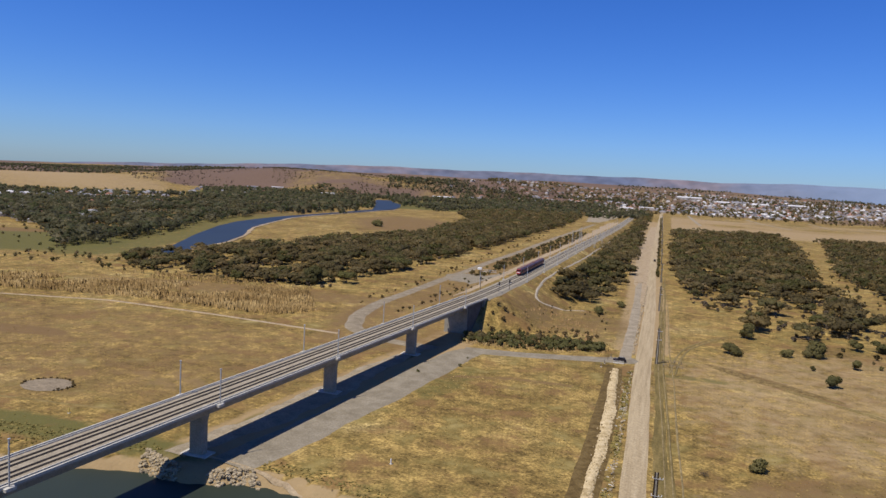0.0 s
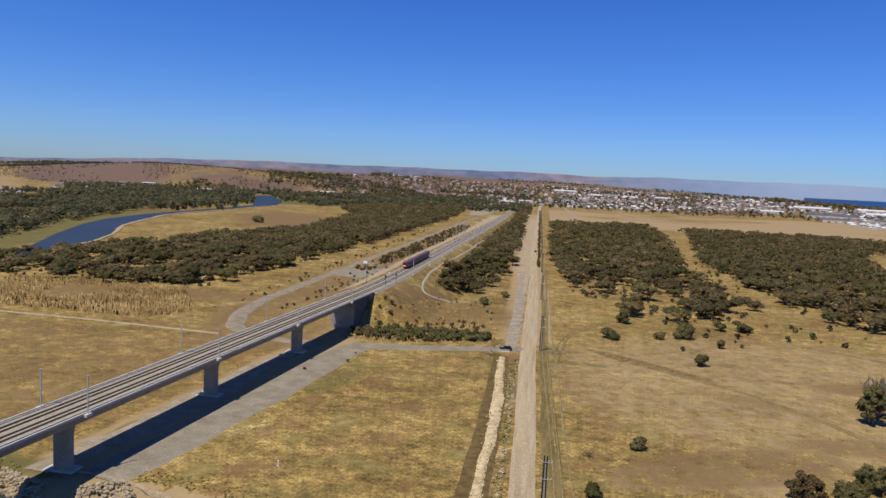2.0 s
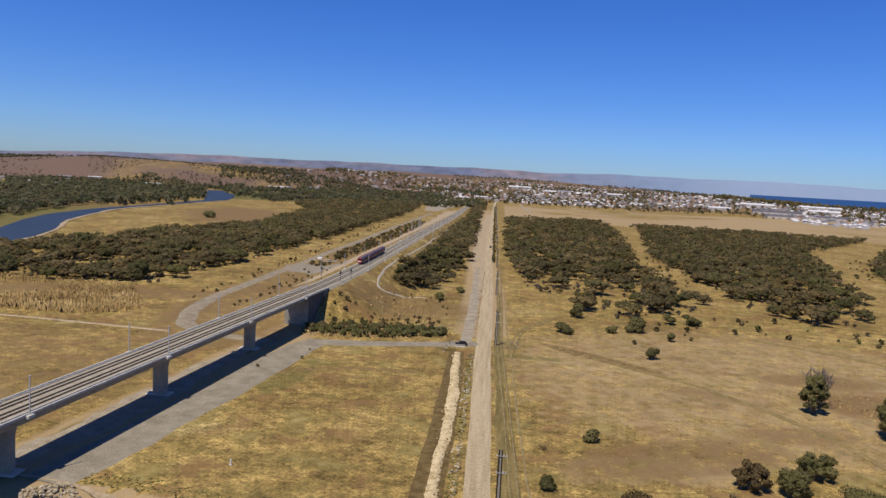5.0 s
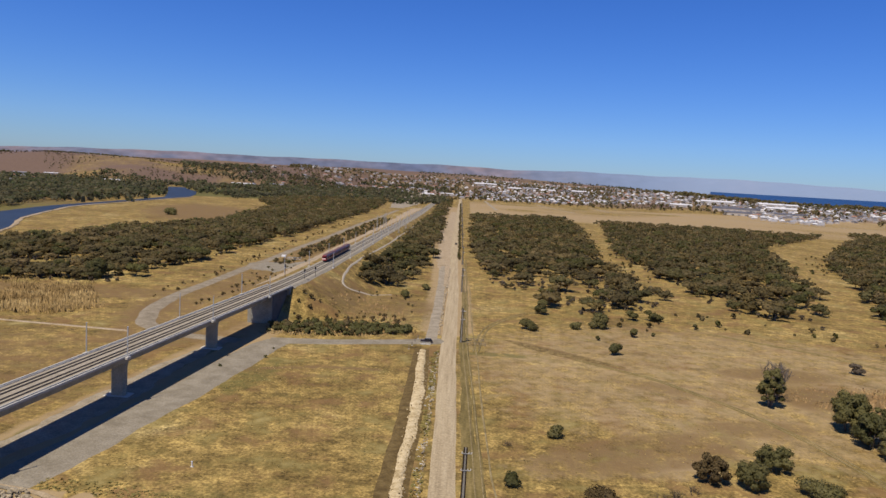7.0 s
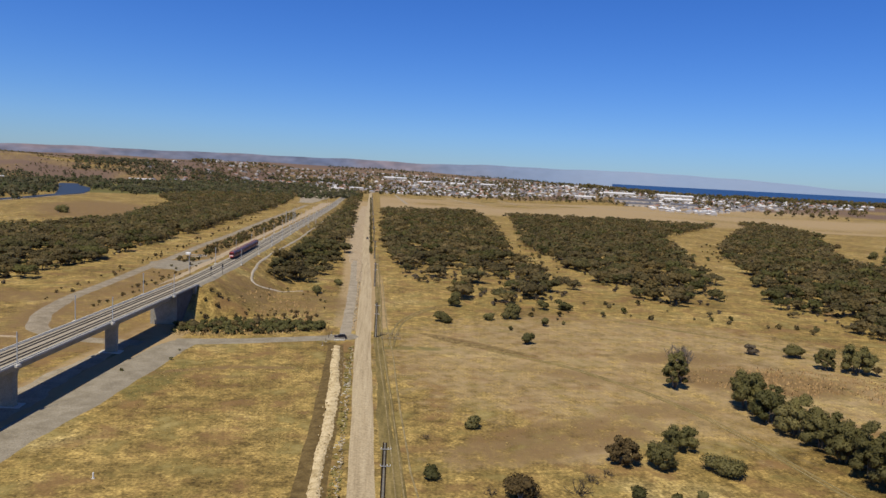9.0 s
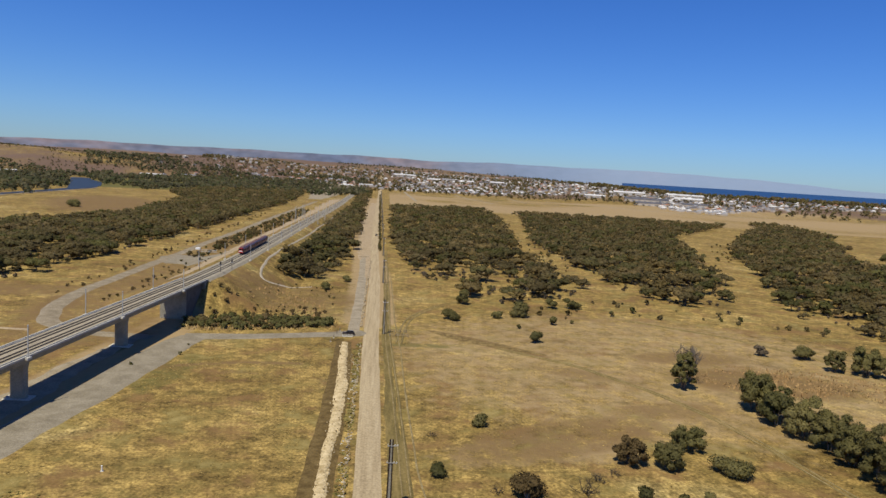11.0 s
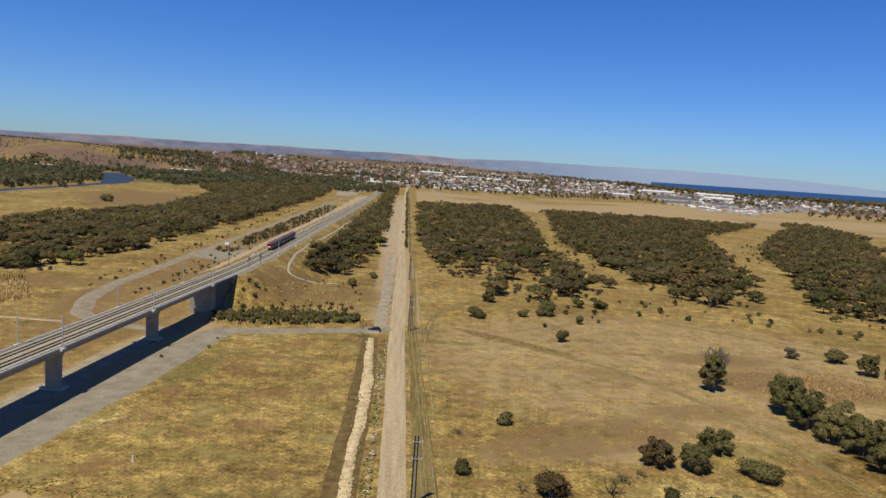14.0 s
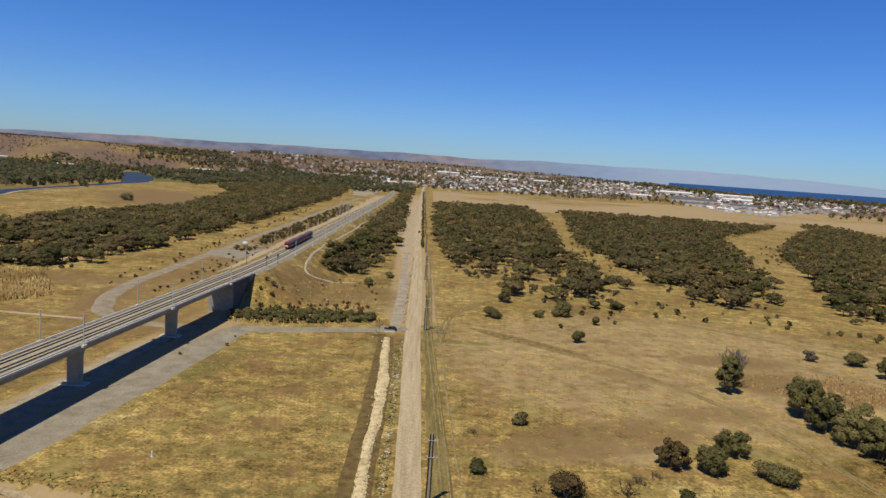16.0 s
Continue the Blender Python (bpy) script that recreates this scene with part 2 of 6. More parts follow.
M_PATH_PALE = surface("pale_crushed_stone", earth((0.44, 0.375, 0.275), (0.58, 0.50, 0.385)), 0.5, fine=2.0, bump=0.2, spec=0.1)
M_MUD = surface("dry_cracked_mud", earth((0.26, 0.21, 0.145), (0.36, 0.29, 0.20)), 0.3, fine=1.5, bump=0.3, spec=0.1)
M_WATER = water_material("river_water", (0.030, 0.040, 0.030), 0.5)
M_RIVER_FAR = water_material("blue_river_water", (0.034, 0.046, 0.062), 0.5)
M_SEA = water_material("sea_water", (0.018, 0.062, 0.170), 0.6)


# ---------------------------------------------------------------- mesh helpers
def smooth(a, b, x):
    t = np.clip((np.asarray(x, float) - a) / (np.asarray(b, float) - a), 0, 1)
    return t * t * (3 - 2 * t)


def fast_mesh(name, verts, quads, mats, index=None, flat=True, normals=None):
    """A mesh from arrays of vertices and of four-cornered (or three-cornered) faces."""
    me = bpy.data.meshes.new(name)
    verts, quads = np.asarray(verts, np.float32), np.asarray(quads, np.int32)
    n, k = quads.shape
    me.vertices.add(len(verts))
    me.vertices.foreach_set("co", verts.ravel())
    me.loops.add(n * k)
    me.loops.foreach_set("vertex_index", quads.ravel())
    me.polygons.add(n)
    me.polygons.foreach_set("loop_start", np.arange(0, n * k, k, dtype=np.int32))
    me.polygons.foreach_set("loop_total", np.full(n, k, np.int32))
    for m in mats:
        me.materials.append(m)
    if index is not None:
        me.polygons.foreach_set("material_index", np.asarray(index, np.int32))
    me.polygons.foreach_set("use_smooth", np.full(n, not flat or normals is not None))
    me.update(calc_edges=True)
    if normals is None:
        me.validate()
    else:
        me.normals_split_custom_set_from_vertices(np.asarray(normals, np.float32))
    return me


def bm_mesh(name, bm, mat):
    me = bpy.data.meshes.new(name)
    bm.to_mesh(me)
    bm.free()
    me.materials.append(mat)
    return me


def part(name, bm, material, parent, label=""):
    """Links a bmesh, or a mesh that alike pieces share, as one mesh object under a thing or a part."""
    me = bm if isinstance(bm, bpy.types.Mesh) else bm_mesh(name, bm, material)
    ob = new(name, me)
    ob.parent = parent
    return tagged(ob, label) if label else ob


def thing(name, m, label, category, group="", kind=""):
    ob = new(name)
    ob.matrix_world = m
    ob.empty_display_size = 0.5
    return tagged(ob, label, category, group, kind)


def box(bm, x0, y0, z0, x1, y1, z1, bevel=0.0):
    v = [bm.verts.new(p) for p in ((x0, y0, z0), (x1, y0, z0), (x1, y1, z0), (x0, y1, z0), (x0, y0, z1), (x1, y0, z1), (x1, y1, z1), (x0, y1, z1))]
    f = [bm.faces.new([v[i] for i in q]) for q in ((3, 2, 1, 0), (4, 5, 6, 7), (0, 1, 5, 4), (1, 2, 6, 5), (2, 3, 7, 6), (3, 0, 4, 7))]
    if bevel:
        es = list({e for q in f for e in q.edges})
        bmesh.ops.bevel(bm, geom=es, offset=bevel, segments=1, affect="EDGES")
    return v


def rod(bm, a, b, r0, r1, n=8):
    a, b = Vector(a), Vector(b)
    d = (b - a).normalized()
    u = d.orthogonal().normalized()
    w = d.cross(u)
    rings = [[bm.verts.new(p + (u * math.cos(t) + w * math.sin(t)) * r) for t in [2 * math.pi * i / n for i in range(n)]] for p, r in ((a, r0), (b, r1))]
    for i in range(n):
        bm.faces.new((rings[0][i], rings[0][(i + 1) % n], rings[1][(i + 1) % n], rings[1][i]))
    bm.faces.new(rings[0][::-1])
    bm.faces.new(rings[1])


# ---------------------------------------------------------------- the lie of the land
BRIDGE_END = 300.0
SKY_AZ = (-90, -60, -49, -42, -34, -26, -17, -8, 0, 4, 14, 23, 27, 30, 36, 50, 90)
SKY_Z = (20, 18, 22, 36, 48, 66, 74, 78, 78, 74, 46, 34, 34, 34, 34, 34, 34)


SCARP_AZ = (-90, -50, -44, -39.5, -36.5, -31, -25, -21, -17, -13, -9, -5, 0)
SCARP_Z = (18, 20, 25, 30, 46, 62, 60, 57, 60, 62, 58, 40, 0)
SCARP_FOOT = (1650, 1650, 1650, 1750, 2150, 2150, 1950, 1950, 2000, 2100, 2300, 2900, 3000)
SCARP_BROW = (2500, 2500, 2500, 2650, 2750, 2650, 2450, 2500, 2600, 2800, 3000, 3500, 4000)


def rail_x(y):
    y = np.asarray(y, float)
    far = np.maximum(y - BRIDGE_END, 0)
    return -80.3 + 0.1 * np.minimum(y - BRIDGE_END, 0) + 6.0 * (1 - np.exp(-far / 60)) + 0.003 * far


def rail_z(y):
    return 13.0 - 8.5 * smooth(330, 1250, y)


def wave(x, y, k, seed):
    """Cheap rolling noise between -1 and 1."""
    r = np.random.RandomState(seed)
    out = 0
    for i in range(5):
        a, ph = r.uniform(0, 2 * math.pi, 2)
        s = k * r.uniform(0.6, 1.7)
        out = out + np.sin((x * math.cos(a) + y * math.sin(a)) * s + ph + 1.3 * np.sin((x * math.sin(a) - y * math.cos(a)) * s * 0.6 + ph * 2))
    return out / 3.2


def bank_y(x):
    x = np.asarray(x, float)
    return np.interp(x, (-420, -140, -122, -114, -105, -99, -93, -88, -84, -80, -73, -60, -44), (111, 113, 121.5, 124, 126.6, 126, 125.6, 127, 129.2, 130.4, 130.4, 128.5, 121)) + 0.5 * np.sin(x * 0.9) + 0.3 * np.sin(x * 2.3)


def land_z(x, y):
    """The height of the natural ground, without the railway's embankment."""
    x, y = np.asarray(x, float), np.asarray(y, float)
    r = np.hypot(x, y)
    az = np.degrees(np.arctan2(x, np.maximum(y, 1e-3)))
    top = np.interp(az, SKY_AZ, SKY_Z)
    front = smooth(-50, 400, y)
    z = top * smooth(1650, np.interp(az, (8, 17), (4500, 2750)), r) ** 1.15 * front
    # the scarp and the rounded hills beyond the river plain
    face = np.interp(az, SCARP_AZ, SCARP_Z) * smooth(np.interp(az, SCARP_AZ, SCARP_FOOT), np.interp(az, SCARP_AZ, SCARP_BROW), r + 70 * wave(x, y, 0.009, 6)) * front
    z = np.maximum(z, face * (1 + 0.10 * wave(x, y, 0.005, 8)))
    hill = smooth(1900, 2700, r) * front * np.interp(az, (-60, -45, -12, 0, 90), (0.35, 0.35, 0.5, 0.25, 0.05))
    z = z + hill * (10 * wave(x, y, 0.0042, 3) + 4 * wave(x, y, 0.011, 4))
    z = z + 0.25 * wave(x, y, 0.03, 5) * smooth(150, 400, r)
    depth = smooth(0, 6.5, bank_y(x) - y) * smooth(-38, -62, x) * smooth(20, 60, y)
    return z - 4.5 * depth


def ground_z(x, y):
    x, y = np.asarray(x, float), np.asarray(y, float)
    z = land_z(x, y)
    d = x - rail_x(y)
    drop = np.maximum(d - 7.0, 0) / 1.9 + np.maximum(-d - 9.0, 0) / 2.6 + np.maximum(BRIDGE_END + 11 - y, 0) / 1.25
    bed = rail_z(y) - 0.95 - drop
    return np.where(y > 270, np.maximum(z, bed), z)


def on_ground(x, y):
    return float(ground_z(x, y))


def blob(x, y, cx, cy, rx, ry, turn=0.0):
    c, s = math.cos(radians(turn)), math.sin(radians(turn))
    u, v = ((x - cx) * c + (y - cy) * s) / rx, (-(x - cx) * s + (y - cy) * c) / ry
    return 1 - smooth(0.55, 1.15, np.hypot(u, v))


def near_line(x, y, pts, width):
    best = np.full(np.shape(x), 1e9)
    for (ax, ay), (bx, by) in zip(pts, pts[1:]):
        t = np.clip(((x - ax) * (bx - ax) + (y - ay) * (by - ay)) / ((bx - ax) ** 2 + (by - ay) ** 2), 0, 1)
        best = np.minimum(best, np.hypot(x - ax - t * (bx - ax), y - ay - t * (by - ay)))
    return 1 - smooth(0.5 * width, width, best)


def inside(x, y, poly):
    x, y = np.asarray(x, float), np.asarray(y, float)
    r = np.zeros(x.shape, bool)
    for (ax, ay), (bx, by) in zip(poly, poly[1:] + poly[:1]):
        r ^= ((ay > y) != (by > y)) & (x < (bx - ax) * (y - ay) / (by - ay + 1e-9) + ax)
    return r


def graded(lo, hi, dense_lo, dense_hi, step, growth):
    out, v, s = list(np.arange(dense_lo, dense_hi + 0.1, step)), dense_hi, step
    while v < hi:
        s *= growth
        v += s
        out.append(min(v, hi))
    v, s, head = dense_lo, step, []
    while v > lo:
        s *= growth
        v -= s
        head.append(max(v, lo))
    return np.array(head[::-1] + out)


def build_ground():
    xs, ys = graded(-4900, 4900, -210, 200, 2.0, 1.04), graded(-900, 4900, 96, 430, 2.0, 1.035)
    X, Y = np.meshgrid(xs, ys)
    Z = ground_z(X, Y)
    nx, ny = len(xs), len(ys)
    i = (np.arange(ny - 1)[:, None] * nx + np.arange(nx - 1)).ravel()
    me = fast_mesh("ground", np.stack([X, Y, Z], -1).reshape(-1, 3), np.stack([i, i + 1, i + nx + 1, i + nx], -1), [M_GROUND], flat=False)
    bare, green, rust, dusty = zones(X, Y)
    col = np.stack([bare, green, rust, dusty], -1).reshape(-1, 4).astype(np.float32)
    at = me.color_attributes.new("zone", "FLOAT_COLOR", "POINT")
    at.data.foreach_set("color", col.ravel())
    return tagged(new("ground", me), "dry straw-coloured grassland with bare and weedy patches", "ground", kind="structure")


def zones(X, Y):
    """How far the ground is bare soil, green, russet weed, or the muted brown of the far land."""
    d = X - rail_x(Y)
    bare = 0.40 * blob(X, Y, 38, 163, 36, 12, 15) + 0.35 * blob(X, Y, -138, 178, 22, 14) + 0.8 * (np.abs(Y - bank_y(X) + 3) < 3) * (X < -40) * (X > -300) + 0.25 * blob(X, Y, 66, 160, 22, 12, 0)
    bare = np.maximum(bare, 0.8 * near_line(X, Y, [(-100, 100), (-88, 190), (-78, 290)], 15))
    bare = np.maximum(bare, (0.62 + 0.30 * wave(X, Y, 0.012, 15) + 0.10 * wave(X, Y, 0.045, 17)) * (inside(X, Y, [(10, 1200), (300, 1200), (720, 1100), (1200, 1150), (1200, 1900), (330, 1850), (10, 1900)])))
    bare = np.maximum(bare, 0.75 * near_line(X, Y, [(-4, 300), (-6, 430), (-14, 620), (-22, 900), (-26, 1500)], 16))
    bare = np.maximum(bare, 0.5 * blob(X, Y, -168, 157, 9, 7))
    green = 0.36 * blob(X, Y, -40, 130, 30, 12) + 0.45 * blob(X, Y, -62, 215, 8, 30, -8) + 0.65 * blob(X, Y, -135, 131, 55, 9)
    green = np.maximum(green, 0.6 * near_line(X, Y, [(-400, 420), (-440, 560), (-520, 760), (-560, 950)], 50))
    green = np.maximum(green, 0.9 * blob(X, Y, -500, 440, 130, 90))
    green = np.maximum(green, 0.5 * near_line(X, Y, [(8, 262), (24, 262)], 5))
    green = np.maximum(green, 0.22 * blob(X, Y, -30, 160, 14, 40, 8))
    green = np.maximum(green, 0.3 * blob(X, Y, 41, 270, 30, 5.0, -42) + 0.5 * near_line(X, Y, [(-101, 132), (-93, 190), (-84, 262)], 5) + 0.36 * blob(X, Y, -30, 330, 40, 40))
    bare = np.maximum(bare, 0.47 * blob(X, Y, 100, 250, 130, 110) + 0.4 * near_line(X, Y, [(-100, 400), (-96, 520), (-94, 900)], 14))
    rust = 0.95 * blob(X, Y, 42, 269, 32, 4.6, -42) + 0.6 * near_line(X, Y, [(-62, 224), (-44, 230), (-24, 231)], 2.6) + 0.5 * blob(X, Y, -42, 219, 8, 4) + 0.62 * blob(X, Y, 132, 228, 44, 20, -10) + 0.55 * blob(X, Y, 118, 258, 30, 12, 5) + 0.5 * blob(X, Y, 85, 196, 26, 9, 10) + 0.45 * blob(X, Y, 66, 232, 22, 8, -25) + 0.55 * blob(X, Y, -215, 330, 130, 22, 8)
    rust = np.maximum(rust, 0.5 * blob(X, Y, -40, 345, 45, 40))
    rust = np.maximum(rust, 0.4 * blob(X, Y, 100, 330, 60, 14, -20))
    rust = np.maximum(rust, 0.45 * blob(X, Y, -120, 300, 14, 40, 10))
    rust = np.maximum(rust, 0.52 * blob(X, Y, 48, 172, 44, 15, 25) + 0.7 * blob(X, Y, -232, 206, 22, 6, 6) + 0.44 * blob(X, Y, -200, 200, 150, 80))
    rust = np.maximum(rust, 0.62 * blob(X, Y, -345, 930, 95, 220, 20) + 0.52 * near_line(X, Y, [(-108, 265), (-116, 380), (-110, 560), (-100, 900)], 40) + 0.3 * blob(X, Y, -165, 305, 40, 45))
    az = np.degrees(np.arctan2(X, np.maximum(Y, 1.0)))
    r = np.hypot(X, Y)
    rust = np.maximum(rust, smooth(1900, 2300, r) * smooth(4, -6, az) * smooth(-37, -33, az) * (0.32 + 0.30 * wave(X, Y, 0.006, 9)))
    rust = np.maximum(rust, 0.8 * blob(X, Y, -570, 480, 70, 22, 20) + 0.5 * blob(X, Y, -690, 1010, 130, 40, 30))
    green = np.maximum(green, 0.35 * smooth(1500, 1900, r) * (0.5 + 0.5 * wave(X, Y, 0.006, 10)))
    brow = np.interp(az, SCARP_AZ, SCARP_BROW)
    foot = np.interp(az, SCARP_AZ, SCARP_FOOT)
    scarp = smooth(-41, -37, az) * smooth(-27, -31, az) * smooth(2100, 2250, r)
    # muted brown over the scarp, far slopes and town ground, by distance and bearing
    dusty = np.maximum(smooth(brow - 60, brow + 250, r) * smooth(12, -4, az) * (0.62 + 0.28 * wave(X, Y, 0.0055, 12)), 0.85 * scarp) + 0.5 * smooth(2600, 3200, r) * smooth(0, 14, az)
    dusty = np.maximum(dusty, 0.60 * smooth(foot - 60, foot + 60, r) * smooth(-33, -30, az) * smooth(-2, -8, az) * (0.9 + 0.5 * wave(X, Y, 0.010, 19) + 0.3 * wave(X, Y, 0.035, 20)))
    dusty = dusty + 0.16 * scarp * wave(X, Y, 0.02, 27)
    bare = np.maximum(bare, 0.62 * smooth(1720, 1800, r) * smooth(2560, 2480, r) * smooth(-37, -39, az) * (0.9 + 0.3 * wave(X, Y, 0.006, 29)))
    green = np.maximum(green, 0.75 * smooth(1380, 1460, r) * smooth(2060, 1960, r) * smooth(-40, -36, az) * smooth(-8, -14, az) * (0.85 + 0.4 * wave(X, Y, 0.012, 33)))
    rust = np.maximum(rust, 0.55 * blob(X, Y, -830, 950, 400, 300, 0))
    dusty = np.maximum(dusty, 0.66 * smooth(1980, 2120, r) * smooth(-24, -16, az) * (0.9 + 0.3 * wave(X, Y, 0.02, 23)))
    for cx, cy, rx, ry in ((130, 1820, 50, 30), (280, 1800, 40, 60), (300, 1600, 60, 25), (470, 1740, 70, 30), (120, 1560, 40, 20)):
        bare = bare - 0.45 * blob(X, Y, cx, cy, rx, ry)
        green = np.maximum(green, 0.42 * blob(X, Y, cx, cy, rx, ry))
    green = green * np.where((az < -37) & (r > 1600), 0.3, 1.0)
    return np.clip(bare, 0, 1), np.clip(green, 0, 1), np.clip(rust, 0, 1), np.clip(dusty, 0, 1)


def ribbon(name, pts, width, mat, label, category, lift=0.06, step=3.0, ragged=0.12, rise=None, kind="structure", seed=1, crown=0.0):
    """A strip along a line on the ground with slightly ragged edges; width is one number or one for each point."""
    pts = [Vector(p) for p in pts]
    ws = [width] * len(pts) if isinstance(width, (int, float)) else width
    rnd = random.Random(seed)
    line = []
    for a, b, wa, wb in zip(pts, pts[1:], ws, ws[1:]):
        n = max(1, int((b - a).length / (step * max(1.0, a.length / 400))))
        line += [(a.lerp(b, i / n), wa + (wb - wa) * i / n) for i in range(n)]
    line.append((pts[-1], ws[-1]))
    P = np.array([p[:2] for p, w in line])
    if len(pts) > 3:
        for _ in range(4):
            P[1:-1] = 0.25 * P[:-2] + 0.5 * P[1:-1] + 0.25 * P[2:]
    D = np.gradient(P, axis=0)
    D /= np.linalg.norm(D, axis=1)[:, None]
    N = np.stack([D[:, 1], -D[:, 0]], 1)
    run = np.concatenate([[0], np.cumsum(np.linalg.norm(np.diff(P, axis=0), axis=1))])
    wob = np.stack([ragged * (0.5 * np.sin(run / 17 + seed + e) + 0.35 * np.sin(run / 6.3 + 2 * e) + 0.25 * np.sin(run / 2.9 + seed * 3 + e)) + ragged * 0.25 * np.array([rnd.uniform(-1, 1) for _ in run]) for e in (0, 2)], 1)
    cols, verts = 5, []
    for i, (p, w) in enumerate(line):
        for j in range(cols):
            k = -1 + 2 * j / (cols - 1)
            o = 0.5 * w * k * (1 + (wob[i, int(k > 0)] if abs(k) == 1 else 0))
            x, y = P[i] + N[i] * o
            verts.append((x, y, lift + crown * (1 - k * k) - (0.2 if abs(k) == 1 and rise is None else 0)))
    verts = np.array(verts)
    verts[:, 2] += ground_z(verts[:, 0], verts[:, 1]) + 0.1 if rise is None else rise(verts[:, 1])
    q = [(i * cols + j, i * cols + j + 1, (i + 1) * cols + j + 1, (i + 1) * cols + j) for i in range(len(line) - 1) for j in range(cols - 1)]
    return tagged(new(name, fast_mesh(name, verts, q, [mat], flat=False)), label, category, kind=kind)


def polygon_sheet(name, poly, z, mat, label, category, kind="structure"):
    bm = bmesh.new()
    f = bm.faces.new([bm.verts.new((x, y, z)) for x, y in poly])
    f.normal_update()
    if f.normal.z < 0:
        f.normal_flip()
    return tagged(new(name, bm_mesh(name, bm, mat)), label, category, kind=kind)


build_ground()

# roads, paths and strips
ribbon("road", [(0.5, -200), (0.2, 60), (-0.3, 134), (-1.0, 180), (-2.5, 263), (-3.2, 392), (-6.5, 560), (-8, 760), (-10, 1100), (-13.5, 1700), (-17, 2300), (-20, 3400)], [6.2, 6.2, 6.2, 6.3, 6.6, 6.6, 7.5, 9, 9, 9, 9, 9], M_DIRT_ROAD, "pale graded dirt road running straight to the town", "road", 0.07, ragged=0.05)
ribbon("path_junction", [(-16, 274.5), (-9, 277), (-5, 279)], [9, 11, 8], M_GREY, "grey gravel junction at the road", "path", 0.055)
ribbon("cutting", [(-92, 330), (-94, 430), (-92, 600), (-90, 900), (-88, 1350)], [10, 20, 24, 26, 30], M_DIRT, "bare pale earth bank beside the railway", "earth", 0.05, ragged=0.3)
ribbon("yard", [(-128, 1330), (-132, 1600), (-138, 1900), (-132, 2230)], [24, 64, 100, 84], M_GRAVEL_PALE, "pale gravel yard by the station", "yard", 0.3)
ribbon("road_verge", [(-8, 420), (-12, 520), (-18, 760), (-20, 1300)], [7, 12, 16, 12], M_DIRT, "bare sandy shoulder of the dirt road", "verge", 0.05, ragged=0.3)
ribbon("path_cross", [(-70, 262), (-58, 263), (-48, 265), (-30, 270), (-11, 276)], [10, 9.5, 9, 9, 9], M_GREY, "grey gravel service path to the bridge", "path", 0.06)
ribbon("path_service", [(-87, 130), (-84, 142), (-77, 190), (-70, 246), (-66, 262)], [13, 14, 14, 14, 12], M_GREY, "grey gravel access track beside the bridge", "path", 0.055, ragged=0.14)
ribbon("gravel_strip", [(-101, 130), (-95, 165), (-91, 205), (-85, 262)], [8, 13, 10, 6], M_GRAVEL_PALE, "pale gravel strip under the bridge", "gravel", 0.045, ragged=0.5, seed=9)
ribbon("road_old", [(-9.6, 276), (-10, 350), (-10.6, 409), (-13, 514)], [5.0, 5.2, 5.2, 5.6], M_GRAVEL_PALE, "closed grey asphalt road beside the dirt road", "road", 0.06)
ribbon("soil_strip", [(-10.8, 110), (-10.8, 180), (-11.3, 235), (-12.4, 263)], [8.6, 8.2, 7.6, 6.6], M_SOIL, "strip of dug brown soil beside the road", "soil", 0.04, ragged=0.08)
ribbon("spoil_strip", [(-9.6, 110), (-9.75, 135), (-9.95, 157), (-9.85, 197), (-10.8, 235), (-12.0, 261)], [3.2, 3.0, 3.0, 3.3, 3.3, 3.0], M_SAND, "long low heap of pale sand beside the trench", "sand", 0.12, step=0.8, ragged=0.42, crown=0.35)
TRACKS = (
    ([(7.9, 100), (7.5, 136), (7.2, 150), (6.0, 200), (3.9, 266), (3.6, 400), (2.4, 560)], 1.7, 2, "worn vehicle track in dry grass beside the road"),
    ([(16, 100), (11.6, 136), (10.4, 150), (9.2, 200), (8.8, 250), (7.2, 300), (6.2, 420)], 0.5, 1, "single pale wheel track in dry grass"),
    ([(112, 112), (104, 145), (103, 151), (100.6, 170), (96, 191), (88, 212), (70, 241), (45, 262)], 1.5, 2, "faint vehicle track curving through dry grass"),
    ([(8, 264), (10, 290), (13.3, 310), (21.9, 331), (33, 348), (47, 360)], 2.0, 2, "curved dirt turnout in dry grass"),
    ([(196, 196), (184, 230), (177, 256), (168, 274), (151, 298), (116, 326)], 1.8, 2, "worn vehicle track across dry grass"),
)
for k, (line, gauge, wheels, words) in enumerate(TRACKS):
    for side in (-0.5, 0.5)[:wheels]:
        shifted = []
        for i, (x, y) in enumerate(line):
            ax, ay = line[max(0, i - 1)]
            bx, by = line[min(len(line) - 1, i + 1)]
            d = math.hypot(bx - ax, by - ay)
            shifted.append((x + side * gauge * (by - ay) / d, y - side * gauge * (bx - ax) / d))
        if wheels == 2:
            ribbon("wheel_track", shifted, 1.2, M_VERGE, "flattened brown wheel track in " + words[words.index("dry"):], "track", 0.03, ragged=0.6, seed=60 + 2 * k)
        ribbon("wheel_rut", shifted, 0.5 if wheels == 2 else 0.55, M_RUT, "pale wheel rut in " + words[words.index("dry"):], "track", 0.07, ragged=0.5, seed=50 + k)
ribbon("verge_band", [(6.2, 100), (5.9, 136), (5.6, 150), (4.6, 200), (3.0, 266), (2.8, 400)], [4.6, 4.6, 4.6, 4.2, 3.4, 2.4], M_VERGE, "strip of flattened olive-brown grass along the road", "verge", 0.01, ragged=0.45, seed=91)
